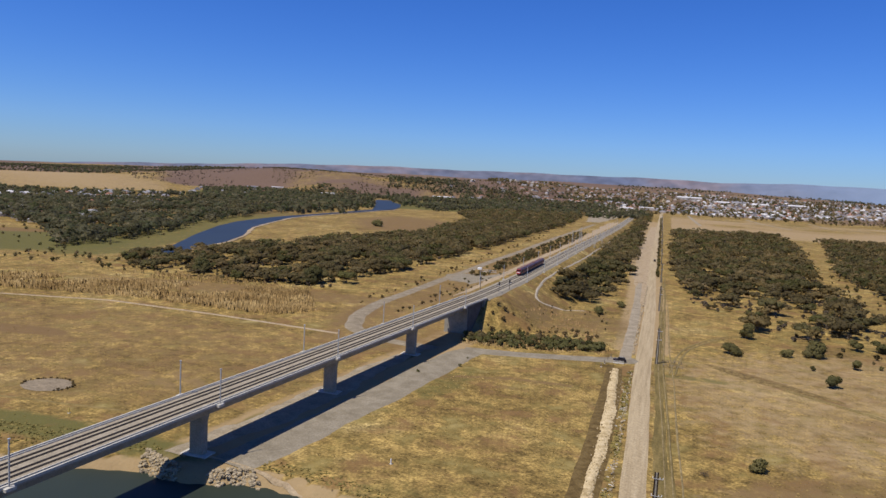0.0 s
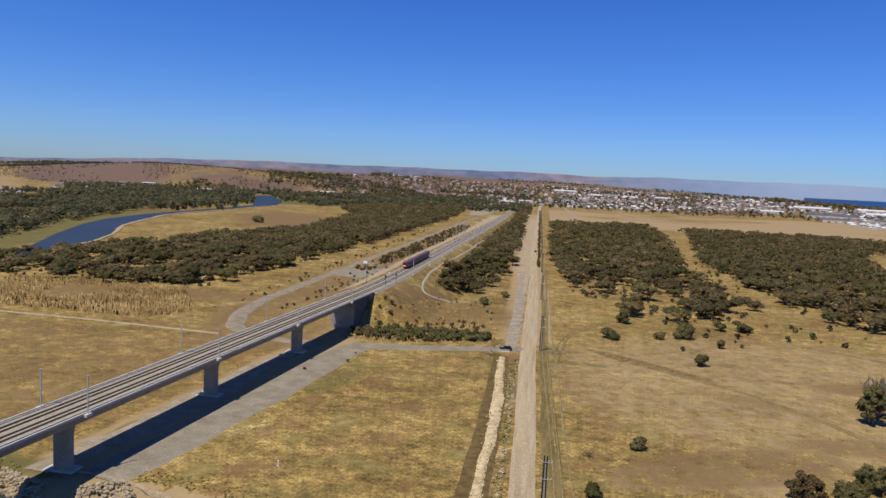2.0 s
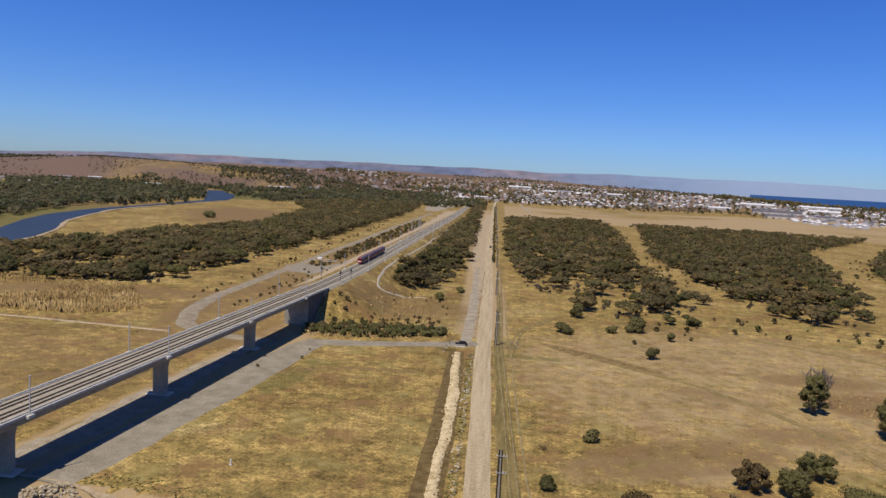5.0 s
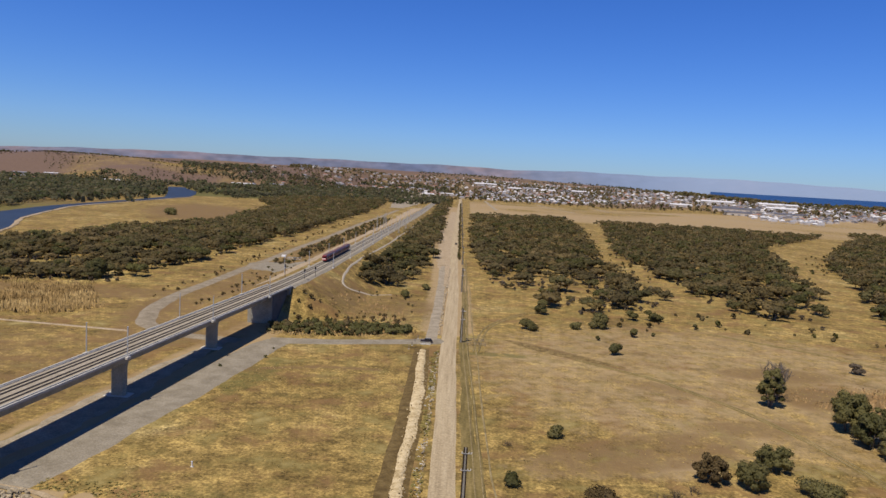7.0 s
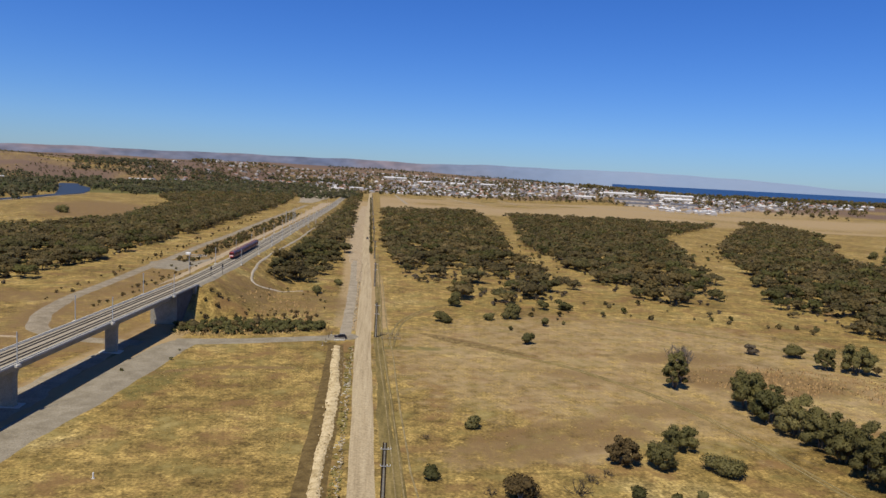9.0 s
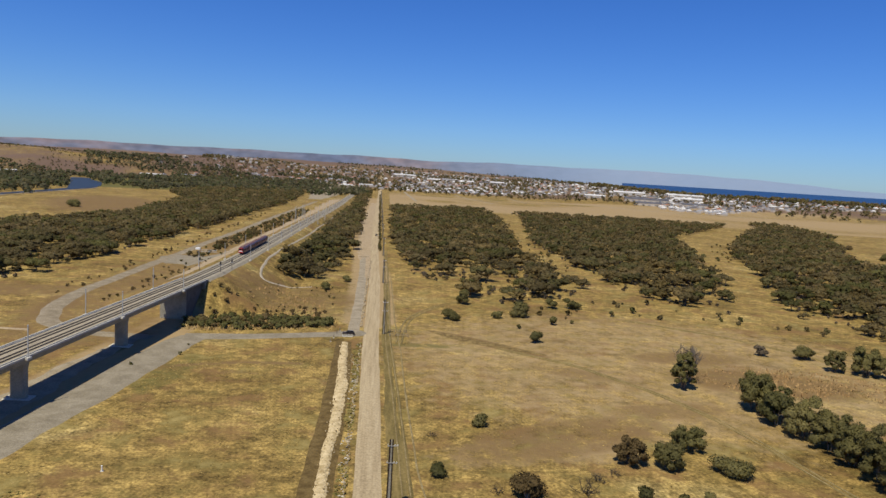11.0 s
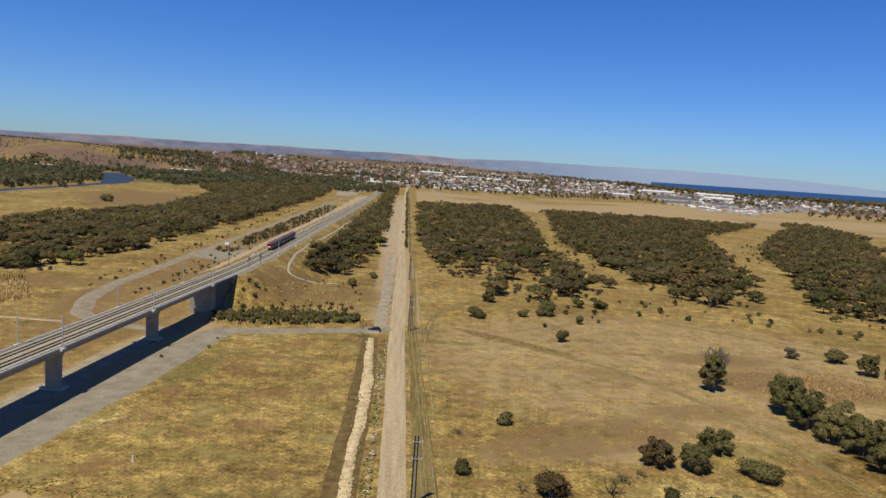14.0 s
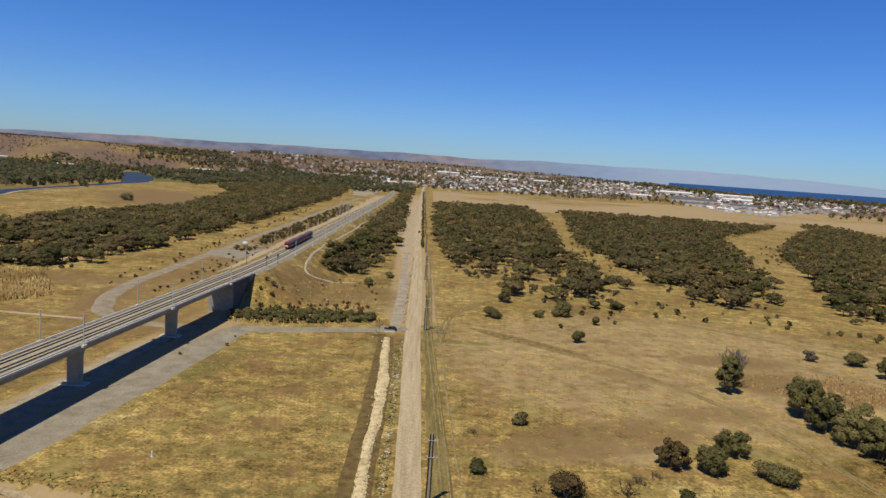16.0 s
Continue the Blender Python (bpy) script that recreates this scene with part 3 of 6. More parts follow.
ribbon("burnt_strip", [(20, 288), (26, 284), (33, 275), (44, 268.5), (54, 258), (62, 254)], [1.5, 5.0, 7.0, 7.5, 5.0, 1.5], M_DEADGRASS, "long patch of dark brown dead grass", "grass", 0.02, ragged=0.7, seed=93)
for line, w in (([(52, 1980), (58, 1760), (64, 1480)], 7), ([(64, 1760), (200, 1740), (420, 1700)], 6), ([(190, 1960), (210, 1745), (240, 1560)], 7), ([(330, 1930), (345, 1720)], 6), ([(420, 1850), (640, 1640), (900, 1560)], 8)):
    ribbon("estate_street", line, w, M_GRAVEL_PALE, "new pale street across bare building land", "street", 0.12, ragged=0.1, seed=w)
ribbon("path_loop", [(-80, 258), (-108, 262), (-124, 275), (-133, 300), (-137, 335), (-136, 410), (-134, 520), (-130, 700), (-127, 890), (-118, 1250)], [7, 7, 8, 8, 7, 7, 6.5, 7, 7, 7], M_GRAVEL_TAN, "grey gravel maintenance road along the railway", "path", 0.09)
ribbon("gravel_pad", [(-136, 474), (-120, 458), (-104, 446), (-94, 440)], [20, 44, 46, 40], M_GREY, "bare grey gravel pad beside the railway", "gravel", 0.05, ragged=0.3)
ribbon("path_dirt", [(-420, 225), (-301, 257), (-248, 270), (-182, 267), (-124, 262)], 2.6, M_DIRT, "narrow pale dirt track across the paddock", "path", 0.06)
ribbon("path_embankment", [(-36, 377), (-47, 372.5), (-54, 361), (-58.1, 355.5), (-60.5, 364), (-62.6, 381), (-64.3, 407), (-63.4, 464), (-60.3, 570), (-58.7, 970)], [0.5, 0.9, 1.5, 2.4, 1.7, 1.3, 1.2, 1.0, 1.1, 1.3], M_PATH_PALE, "pale sandy path beside the railway embankment", "path", 0.16, ragged=0.55)
ribbon("path_bank", [(-100, 133), (-84, 131), (-68, 127), (-54, 121), (-44, 110)], 1.1, M_DIRT, "narrow pale foot track above the river bank", "path", 0.06)
ribbon("path_field", [(-300, 130), (-200, 140), (-120, 150)], 1.6, M_TRACKMARK, "faint worn track in the paddock", "path", 0.05)

# water
polygon_sheet("river_near", [(-420, 20), (-34, 20), (-34, 131), (-420, 131)], -2.3, M_WATER, "dark green still river water under the bridge", "river")
RIVER = [(-345, 424), (-362, 437), (-378, 482), (-423, 570), (-468, 670), (-494, 746), (-508, 832), (-514, 890), (-514, 990), (-516, 1070), (-522, 1225), (-590, 1400), (-736, 1748), (-690, 1740), (-640, 1625), (-582, 1530), (-530, 1390), (-502, 1290), (-500, 1200), (-502, 1000), (-488, 850), (-455, 746), (-436, 692), (-388, 596), (-365, 535), (-351, 473), (-338, 432)]
polygon_sheet("river_far", RIVER, 0.45, M_RIVER_FAR, "blue river bending through the dry flats", "river")

ribbon("river_margin", [(-345, 455), (-357, 500), (-363, 535), (-386, 594), (-433, 688), (-452, 743), (-485, 850), (-493, 930), (-496, 1020), (-494, 1190), (-496, 1286)], [2, 3, 3.5, 4, 4.5, 4.5, 5, 5, 5, 5, 5], M_DIRT, "pale dry margin along the river", "shore", 0.5, ragged=0.5, seed=77)

# the sea beyond the coast
def build_sea():
    az = [radians(a) for a in np.arange(18.5, 64, 1.5)]
    V = [(r * math.sin(a), r * math.cos(a), z) for r, z in ((2740, 38.0), (3400, 50.0), (4690, 60.0)) for a in az]
    n = len(az)
    q = [(k * n + i, k * n + i + 1, (k + 1) * n + i + 1, (k + 1) * n + i) for k in range(2) for i in range(n - 1)]
    me = fast_mesh("sea", V, [f[::-1] for f in q], [M_SEA], flat=False)
    return tagged(new("sea", me), "deep blue sea beyond the coastal town", "sea", kind="structure")


build_sea()


# ---------------------------------------------------------------- the railway bridge
def build_bridge():
    bridge = thing("railway_bridge", Matrix(), "grey concrete railway viaduct with two tracks on single piers", "bridge")
    y0, y1, n = -60.0, BRIDGE_END + 11, 46
    ys = np.linspace(y0, y1, n)

    def sweep(name, prof, mat, label=""):
        """A closed outline in (across, up) swept along the line."""
        k = len(prof)
        v = [(float(rail_x(y)) + a, y, 13.0 + b) for y in ys for a, b in prof]
        bm = bmesh.new()
        vs = [bm.verts.new(p) for p in v]
        for i in range(n - 1):
            for j in range(k):
                bm.faces.new((vs[i * k + j], vs[i * k + (j + 1) % k], vs[(i + 1) * k + (j + 1) % k], vs[(i + 1) * k + j]))
        bm.faces.new(vs[:k][::-1])
        bm.faces.new(vs[-k:])
        bmesh.ops.recalc_face_normals(bm, faces=bm.faces)
        return part(name, bm, mat, bridge, label)

    sweep("deck", [(-5.7, -0.35), (-5.7, -0.65), (-3.1, -1.05), (-2.6, -3.2), (2.6, -3.2), (3.1, -1.05), (5.7, -0.65), (5.7, -0.35)], M_CONC)
    sweep("track_slab", [(-4.6, -0.35), (-4.6, -0.12), (4.6, -0.12), (4.6, -0.35)], M_SLAB, "pale gravelly track bed")
    for s in (-1, 1):
        sweep("parapet", [(s * 5.7, -0.35), (s * 5.7, 0.12), (s * 5.35, 0.12), (s * 5.3, -0.35)], M_CONC_PALE)
        sweep("walkway_kerb", [(s * 4.75, -0.35), (s * 4.75, 0.12), (s * 4.55, 0.12), (s * 4.55, -0.35)], M_CONC_PALE)
        sweep("cable_trough", [(s * 5.0, -0.35), (s * 5.0, -0.18), (s * 4.8, -0.18), (s * 4.8, -0.35)], M_DARK_STRIP, "dark cable trough")
    for c in (-2.05, 2.05):
        for g in (-0.8, 0.8):
            sweep("rail_plinth", [(c + g - 0.32, -0.12), (c + g - 0.32, -0.03), (c + g + 0.32, -0.03), (c + g + 0.32, -0.12)], M_DARK_STRIP, "dark rail seat")
            sweep("rail", [(c + g - 0.07, -0.03), (c + g - 0.035, 0.13), (c + g + 0.035, 0.13), (c + g + 0.07, -0.03)], M_STEEL)
    for y in (19.5, 76, 132.5, 188.5, 244.5):
        x = float(rail_x(y))
        base = -3.5 if y < 100 else on_ground(x, y)
        bm = bmesh.new()
        w0, w1, h = 1.9, 2.25, 13 - 3.2
        rings = []
        for z, hw, hd in ((base - 0.3, w0, 1.2), (h - 2.0, w0, 1.2), (h, w1, 1.35)):
            out = [(hw, hd * 0.6), (hw * 0.8, hd), (-hw * 0.8, hd), (-hw, hd * 0.6), (-hw, -hd * 0.6), (-hw * 0.8, -hd), (hw * 0.8, -hd), (hw, -hd * 0.6)]
            rings.append([bm.verts.new((x + a, y + b, z)) for a, b in out])
        for lo, hi in zip(rings, rings[1:]):
            for i in range(8):
                bm.faces.new((lo[i], lo[(i + 1) % 8], hi[(i + 1) % 8], hi[i]))
        bm.faces.new(rings[-1])
        bmesh.ops.recalc_face_normals(bm, faces=bm.faces)
        pier = part("pier", bm, M_CONC, bridge)
        bm = bmesh.new()
        box(bm, x - 3.6, y - 2.0, base - 0.5, x + 3.3, y + 2.0, base + 0.3, 0.08)
        part("footing", bm, M_CONC_PALE, pier, "pale concrete footing")
    # walled abutment, filled behind
    y0, y1 = BRIDGE_END - 10, BRIDGE_END + 11
    bm = bmesh.new()
    vs = []
    for yy in (y0, y1):
        x = float(rail_x(yy))
        vs += [bm.verts.new((x + a, yy, z)) for a, z in ((-4.6, -0.6), (4.4, -0.6), (4.4, 12.3), (-4.6, 12.3))]
    for q in ((0, 1, 2, 3), (7, 6, 5, 4), (1, 5, 6, 2), (0, 3, 7, 4), (3, 2, 6, 7)):
        bm.faces.new([vs[i] for i in q])
    bmesh.ops.recalc_face_normals(bm, faces=bm.faces)
    # the walls' dark colour carries the deep shade beneath the bridge end
    ab = part("abutment", bm, M_CONC_SHADE, bridge, "tall concrete abutment walls with deck shade painted dark")
    for yy in (y0 - 0.6, y1 - 3.5):
        x = float(rail_x(yy))
        bm = bmesh.new()
        box(bm, x - 5.6, yy, -0.4, x + (4.45 if yy < 300 else 5.6), yy + (0.55 if yy < 300 else 3.5), 12.3, 0.05)
        part("end_wall", bm, M_CONC, ab, "grey concrete end wall")
    return bridge


build_bridge()


def sweep_line(name, prof, ys, mat, zoff, label, category, parent=None):
    k, n = len(prof), len(ys)
    bm = bmesh.new()
    vs = [bm.verts.new((float(rail_x(y)) + a, y, float(rail_z(y)) + b + zoff)) for y in ys for a, b in prof]
    for i in range(n - 1):
        for j in range(k):
            bm.faces.new((vs[i * k + j], vs[i * k + (j + 1) % k], vs[(i + 1) * k + (j + 1) % k], vs[(i + 1) * k + j]))
    bm.faces.new(vs[:k][::-1])
    bm.faces.new(vs[-k:])
    bmesh.ops.recalc_face_normals(bm, faces=bm.faces)
    if parent:
        return part(name, bm, mat, parent, label)
    return tagged(new(name, bm_mesh(name, bm, mat)), label, category, kind="structure")


LINE_Y = np.concatenate([np.linspace(BRIDGE_END + 11.05, 520, 40), np.linspace(530, 2100, 60)])
track = thing("railway_track", Matrix(), "double railway track on pale ballast along an embankment", "railway track", kind="structure")
sweep_line("ballast_bed", [(-7.2, -1.2), (-5.2, -0.12), (5.2, -0.12), (6.8, -1.2)], LINE_Y, M_BALLAST, 0.0, "pale grey ballast", "", track)
for c in (-2.05, 2.05):
    for g in (-0.8, 0.8):
        sweep_line("rail_seat", [(c + g - 0.25, -0.12), (c + g - 0.25, -0.06), (c + g + 0.25, -0.06), (c + g + 0.25, -0.12)], LINE_Y, M_DARK_STRIP, 0.0, "dark strip under the rail", "", track)
        sweep_line("rail", [(c + g - 0.07, -0.06), (c + g - 0.035, 0.12), (c + g + 0.035, 0.12), (c + g + 0.07, -0.06)], LINE_Y, M_STEEL, 0.0, "", "", track)


# ---------------------------------------------------------------- plants
def crown_quads(rnd, blobs, n, size, flat=0.75, core=True):
    """Leaf clumps: n small four-cornered sheets over the shells of several blobs (x, y, z, radius)."""
    w = np.array([b[3] ** 2 for b in blobs])
    pick = rnd.choice(len(blobs), n, p=w / w.sum())
    B = np.array(blobs)[pick]
    d = rnd.normal(size=(n, 3))
    d[:, 2] = np.where(d[:, 2] < -0.3, -d[:, 2] * 0.6, d[:, 2])
    d /= np.linalg.norm(d, axis=1)[:, None]
    c = B[:, :3] + d * (B[:, 3] * rnd.uniform(0.72, 1.12, n))[:, None] * np.array([1, 1, flat])
    nrm = d * 1.0 + rnd.normal(scale=0.5, size=(n, 3))
    nrm /= np.linalg.norm(nrm, axis=1)[:, None]
    u = np.cross(nrm, rnd.normal(size=(n, 3)))
    u /= np.linalg.norm(u, axis=1)[:, None]
    v = np.cross(nrm, u)
    s = size * rnd.uniform(0.6, 1.4, n)[:, None]
    k = rnd.uniform(0.5, 1.0, (n, 1))
    V = np.stack([c - u * s * k - v * s * 0.6, c + u * s - v * s * 0.5 * k, c + u * s * 0.6 + v * s * k, c - u * s * 0.8 + v * s * 0.5], 1).reshape(-1, 3)
    mid = np.average(np.array(blobs)[:, :3], axis=0, weights=w)
    out = (c - mid) / (np.abs(c - mid).max(0) + 0.01)
    soft = 0.75 * d + 0.65 * out + np.array([0, 0, 0.4]) + 0.15 * nrm + rnd.normal(scale=0.09, size=(n, 3))
    soft /= np.linalg.norm(soft, axis=1)[:, None]
    leaves = V, np.arange(4 * n).reshape(n, 4), np.repeat(soft, 4, 0)
    return merged([leaves] + [core_quads(rnd, b, mid, flat) for b in blobs]) if core else leaves


def core_quads(rnd, blob_, mid, flat):
    """The dense inside of one leaf clump: a rough closed lump a little smaller than its leaves."""
    x, y, z, r = blob_
    rows, cols = (-0.6, 0.0, 0.66), 4
    P = [(math.cos(1.571 * c + q) * math.sqrt(1 - h * h), math.sin(1.571 * c + q) * math.sqrt(1 - h * h), h) for q, h in enumerate(rows) for c in range(cols)]
    P = np.array(P) * rnd.uniform(0.68, 0.86, (len(P), 1))
    V = np.array([x, y, z]) + P * r * np.array([1, 1, flat])
    F = [(q * cols + c, q * cols + (c + 1) % cols, (q + 1) * cols + (c + 1) % cols, (q + 1) * cols + c) for q in range(2) for c in range(cols)]
    top = 2 * cols
    F += [(top, top + 1, top + 2, top + 3)]
    N = 0.8 * P + 0.5 * (V - mid) / (np.abs(V - mid).max(0) + 0.01) + np.array([0, 0, 0.35])
    return V, np.array(F), N / np.linalg.norm(N, axis=1)[:, None]


def limb_quads(a, b, r0, r1, n=5):
    a, b = np.array(a, float), np.array(b, float)
    d = (b - a) / np.linalg.norm(b - a)
    u = np.cross(d, [0.3, 0.9, 0.1])
    u /= np.linalg.norm(u)
    w = np.cross(d, u)
    t = np.arange(n) * 2 * math.pi / n
    ring = np.cos(t)[:, None] * u + np.sin(t)[:, None] * w
    V = np.concatenate([a + ring * r0, b + ring * r1])
    i = np.arange(n)
    return V, np.stack([i, (i + 1) % n, (i + 1) % n + n, i + n], 1), np.concatenate([ring, ring])


def merged(pieces):
    V, F, N, o = [], [], [], 0
    for v, f, m in pieces:
        V.append(v)
        F.append(f + o)
        N.append(m)
        o += len(v)
    return np.concatenate(V), np.concatenate(F), np.concatenate(N)


def tree_shape(seed, height, spread, n, size, trunk=0.35, lobes=7, core=True):
    """Trunk with limbs, and a crown of leaf clumps in several uneven lobes."""
    rnd = np.random.RandomState(seed)
    th = height * trunk
    lean = rnd.uniform(-0.06, 0.06, 2) * height
    fork = np.array([lean[0], lean[1], th])
    wood = [limb_quads((0, 0, -0.3), fork, 0.035 * height, 0.024 * height, 6)]
    blobs = []
    for i in range(lobes):
        a = 2.4 * i + rnd.uniform(-0.5, 0.5)
        up = (i + rnd.uniform(0.0, 1.0)) / lobes
        q = rnd.uniform(0.35, 1.0) * spread * 0.42 * (1 - 0.55 * up)
        r = spread * rnd.uniform(0.17, 0.28)
        z = max(r * 0.5, th + (height - th) * (0.02 + 0.78 * up))
        c = np.array([lean[0] * (1 + up) + q * math.cos(a), lean[1] * (1 + up) + q * math.sin(a), z])
        blobs.append((*c, r))
        wood.append(limb_quads(fork, c, 0.018 * height, 0.006 * height, 4))
    blobs.append((lean[0], lean[1], height - spread * 0.2, spread * 0.22))
    return merged(wood), crown_quads(rnd, blobs, n, size, 0.9, core)


def bush_shape(seed, height, spread, n, size, core=True):
    rnd = np.random.RandomState(seed)
    blobs, wood = [], []
    for i in range(6):
        a = rnd.uniform(0, 2 * math.pi)
        q = rnd.uniform(0.0, 0.32) * spread
        r = spread * rnd.uniform(0.16, 0.26)
        z = max(r * 0.45, height * rnd.uniform(0.2, 0.75))
        blobs.append((q * math.cos(a), q * math.sin(a), z, r))
        wood.append(limb_quads((0, 0, -0.2), (q * math.cos(a), q * math.sin(a), z), 0.05 * height, 0.015 * height, 4))
    return merged(wood), crown_quads(rnd, blobs, n, size, core=core)


def gum_shape(seed, height, spread, n, size):
    """Several leaning stems from one foot, carrying an uneven crown of many small upright clumps."""
    rnd = np.random.RandomState(seed)
    wood, blobs = [], []
    knees = []
    for i in range(5):
        a = 1.257 * i + rnd.uniform(-0.4, 0.4)
        q = spread * rnd.uniform(0.06, 0.20)
        foot = np.array([math.cos(a) * 0.06 * spread, math.sin(a) * 0.06 * spread, -0.3])
        knees.append(np.array([math.cos(a) * q, math.sin(a) * q, height * rnd.uniform(0.24, 0.36)]))
        wood.append(limb_quads(foot, knees[-1], 0.016 * height, 0.012 * height, 5))
    tops = rnd.uniform(0.70, 1.0, 7)
    for i in range(24):
        a = 2.4 * i + rnd.uniform(-0.4, 0.4)
        up = 0.20 + 0.75 * (i + rnd.uniform(0, 1)) / 24
        side = spread * 0.40 * math.sqrt(max(0.05, 1 - ((up - 0.45) / 0.58) ** 2)) * rnd.uniform(0.55, 1.05)
        r = spread * rnd.uniform(0.09, 0.15)
        z = height * up * tops[int(a / 0.9) % 7]
        c = np.array([math.cos(a) * side, math.sin(a) * side, max(z, r * 0.8)])
        blobs.append((*c, r))
        if i % 2:
            wood.append(limb_quads(knees[i % 5], c, 0.008 * height, 0.003 * height, 4))
    blobs.append((0, 0, height * 0.5, spread * 0.2))
    return merged(wood), crown_quads(rnd, blobs, n, size, 1.05)


def scrub_shape(seed, height, spread, n, size, lobes, core=True):
    """A small crooked tree with a broken, flat-topped crown of many small clumps."""
    rnd = np.random.RandomState(seed)
    fork = np.array([*rnd.uniform(-0.05, 0.05, 2) * height, height * rnd.uniform(0.2, 0.3)])
    wood, blobs = [limb_quads((0, 0, -0.3), fork, 0.03 * height, 0.022 * height, 4)], []
    for i in range(lobes):
        a = 2.4 * i + rnd.uniform(-0.6, 0.6)
        q = spread * 0.46 * math.sqrt((i + 0.3) / lobes) * rnd.uniform(0.75, 1.1)
        r = spread * rnd.uniform(0.14, 0.24)
        z = height * rnd.uniform(0.36, 0.88) * (1 - 0.30 * q / spread)
        c = np.array([math.cos(a) * q, math.sin(a) * q, max(z, r * 0.5)])
        blobs.append((*c, r))
        if i % 2:
            wood.append(limb_quads(fork, c, 0.012 * height, 0.005 * height, 3))
    return merged(wood), crown_quads(rnd, blobs, n, size, 0.8, core)


def twig_shape(seed, height, spread):
    """Leafless branches: stems forking three times into thin twigs."""
    rnd = np.random.RandomState(seed)
    wood, tips = [], [(np.array([rnd.uniform(-0.1, 0.1) * spread, rnd.uniform(-0.1, 0.1) * spread, -0.2]), height * 0.45, 0.03 * height) for _ in range(5)]
    for level in range(3):
        grown = []
        for p, reach, thick in tips:
            for _ in range(2 if level == 0 else 3):
                d = np.array([*(rnd.normal(size=2) * spread / height * 0.9), rnd.uniform(0.5, 1.0)])
                e = p + d / np.linalg.norm(d) * reach * rnd.uniform(0.7, 1.1)
                wood.append(limb_quads(p, e, thick, thick * 0.5, 3))
                grown.append((e, reach * 0.62, thick * 0.5))
        tips = grown
    return merged(wood)


def forest(name, places, shapes, leaf, label, category, wide=1.0):
    """Many trees in one mesh: places are (x, y, scale, shape index, turn)."""
    V, F, I, o, T, N = [], [], [], 0, [], []
    rt = np.random.RandomState(len(places))
    tints = np.array([(1.0, 1.0, 1.0), (0.82, 0.90, 0.80), (1.18, 1.12, 1.05), (1.0, 0.94, 0.80), (0.74, 0.88, 0.66), (1.45, 1.36, 1.38), (0.88, 0.86, 0.86)])
    heights = ground_z(np.array([p[0] for p in places]), np.array([p[1] for p in places]))
    for (x, y, s, k, turn), z in zip(places, heights):
        tint = tints[rt.choice(7, p=[0.26, 0.2, 0.14, 0.12, 0.14, 0.05, 0.09])] * rt.uniform(0.8, 1.2)
        c, n = math.cos(turn), math.sin(turn)
        R = np.array([[c, n, 0], [-n, c, 0], [0, 0, 1]]) * s * np.array([wide, wide, 1])
        base = np.array([x, y, z])
        turned = np.array([[c, n, 0], [-n, c, 0], [0, 0, 1]])
        for idx, (v, f, m) in enumerate(shapes[k]):
            V.append(v @ R + base)
            N.append(m @ turned)
            F.append(f + o)
            I.append(np.full(len(f), 1 - idx if idx < 2 else 0))
            o += len(v)
            T.append(np.tile(np.append(tint, 1.0), (len(v), 1)))
    me = fast_mesh(name, np.concatenate(V), np.concatenate(F), [leaf, M_BARK], np.concatenate(I), normals=np.concatenate(N))
    at = me.color_attributes.new("tone", "FLOAT_COLOR", "POINT")
    at.data.foreach_set("color", np.concatenate(T).astype(np.float32).ravel())
    return tagged(new(name, me), label, category, kind="stuff")


def scatter(poly, spacing, seed, keep=1.0, grow=0.0, gap=0.0, open_near=0.0):
    """Places inside an outline on a shaken grid; spacing widens with distance by grow."""
    rnd = np.random.RandomState(seed)
    P = np.array(poly)
    (x0, y0), (x1, y1) = P.min(0), P.max(0)
    out = []
    y = y0
    while y < y1:
        s = spacing * (1 + grow * max(0, y - 350) / 1000)
        xs = np.arange(x0, x1, s) + rnd.uniform(-0.45, 0.45, len(np.arange(x0, x1, s))) * s
        yy = y + rnd.uniform(-0.45, 0.45, len(xs)) * s
        ok = inside(xs, yy, list(poly)) & (rnd.uniform(size=len(xs)) < keep)
        if gap:
            ok &= wave(xs, yy, 0.10, seed + 7) < 1 - gap
        if open_near:
            ok &= wave(xs, yy, 0.17, seed + 9) < 1 - open_near * smooth(620, 400, yy)
        out += list(zip(xs[ok], yy[ok]))
        y += s
    return out


def placed(points, seed, lo, hi, kinds):
    rnd = np.random.RandomState(seed)
    return [(x, y, rnd.uniform(lo, hi), rnd.choice(kinds), rnd.uniform(0, 6.28)) for x, y in points]


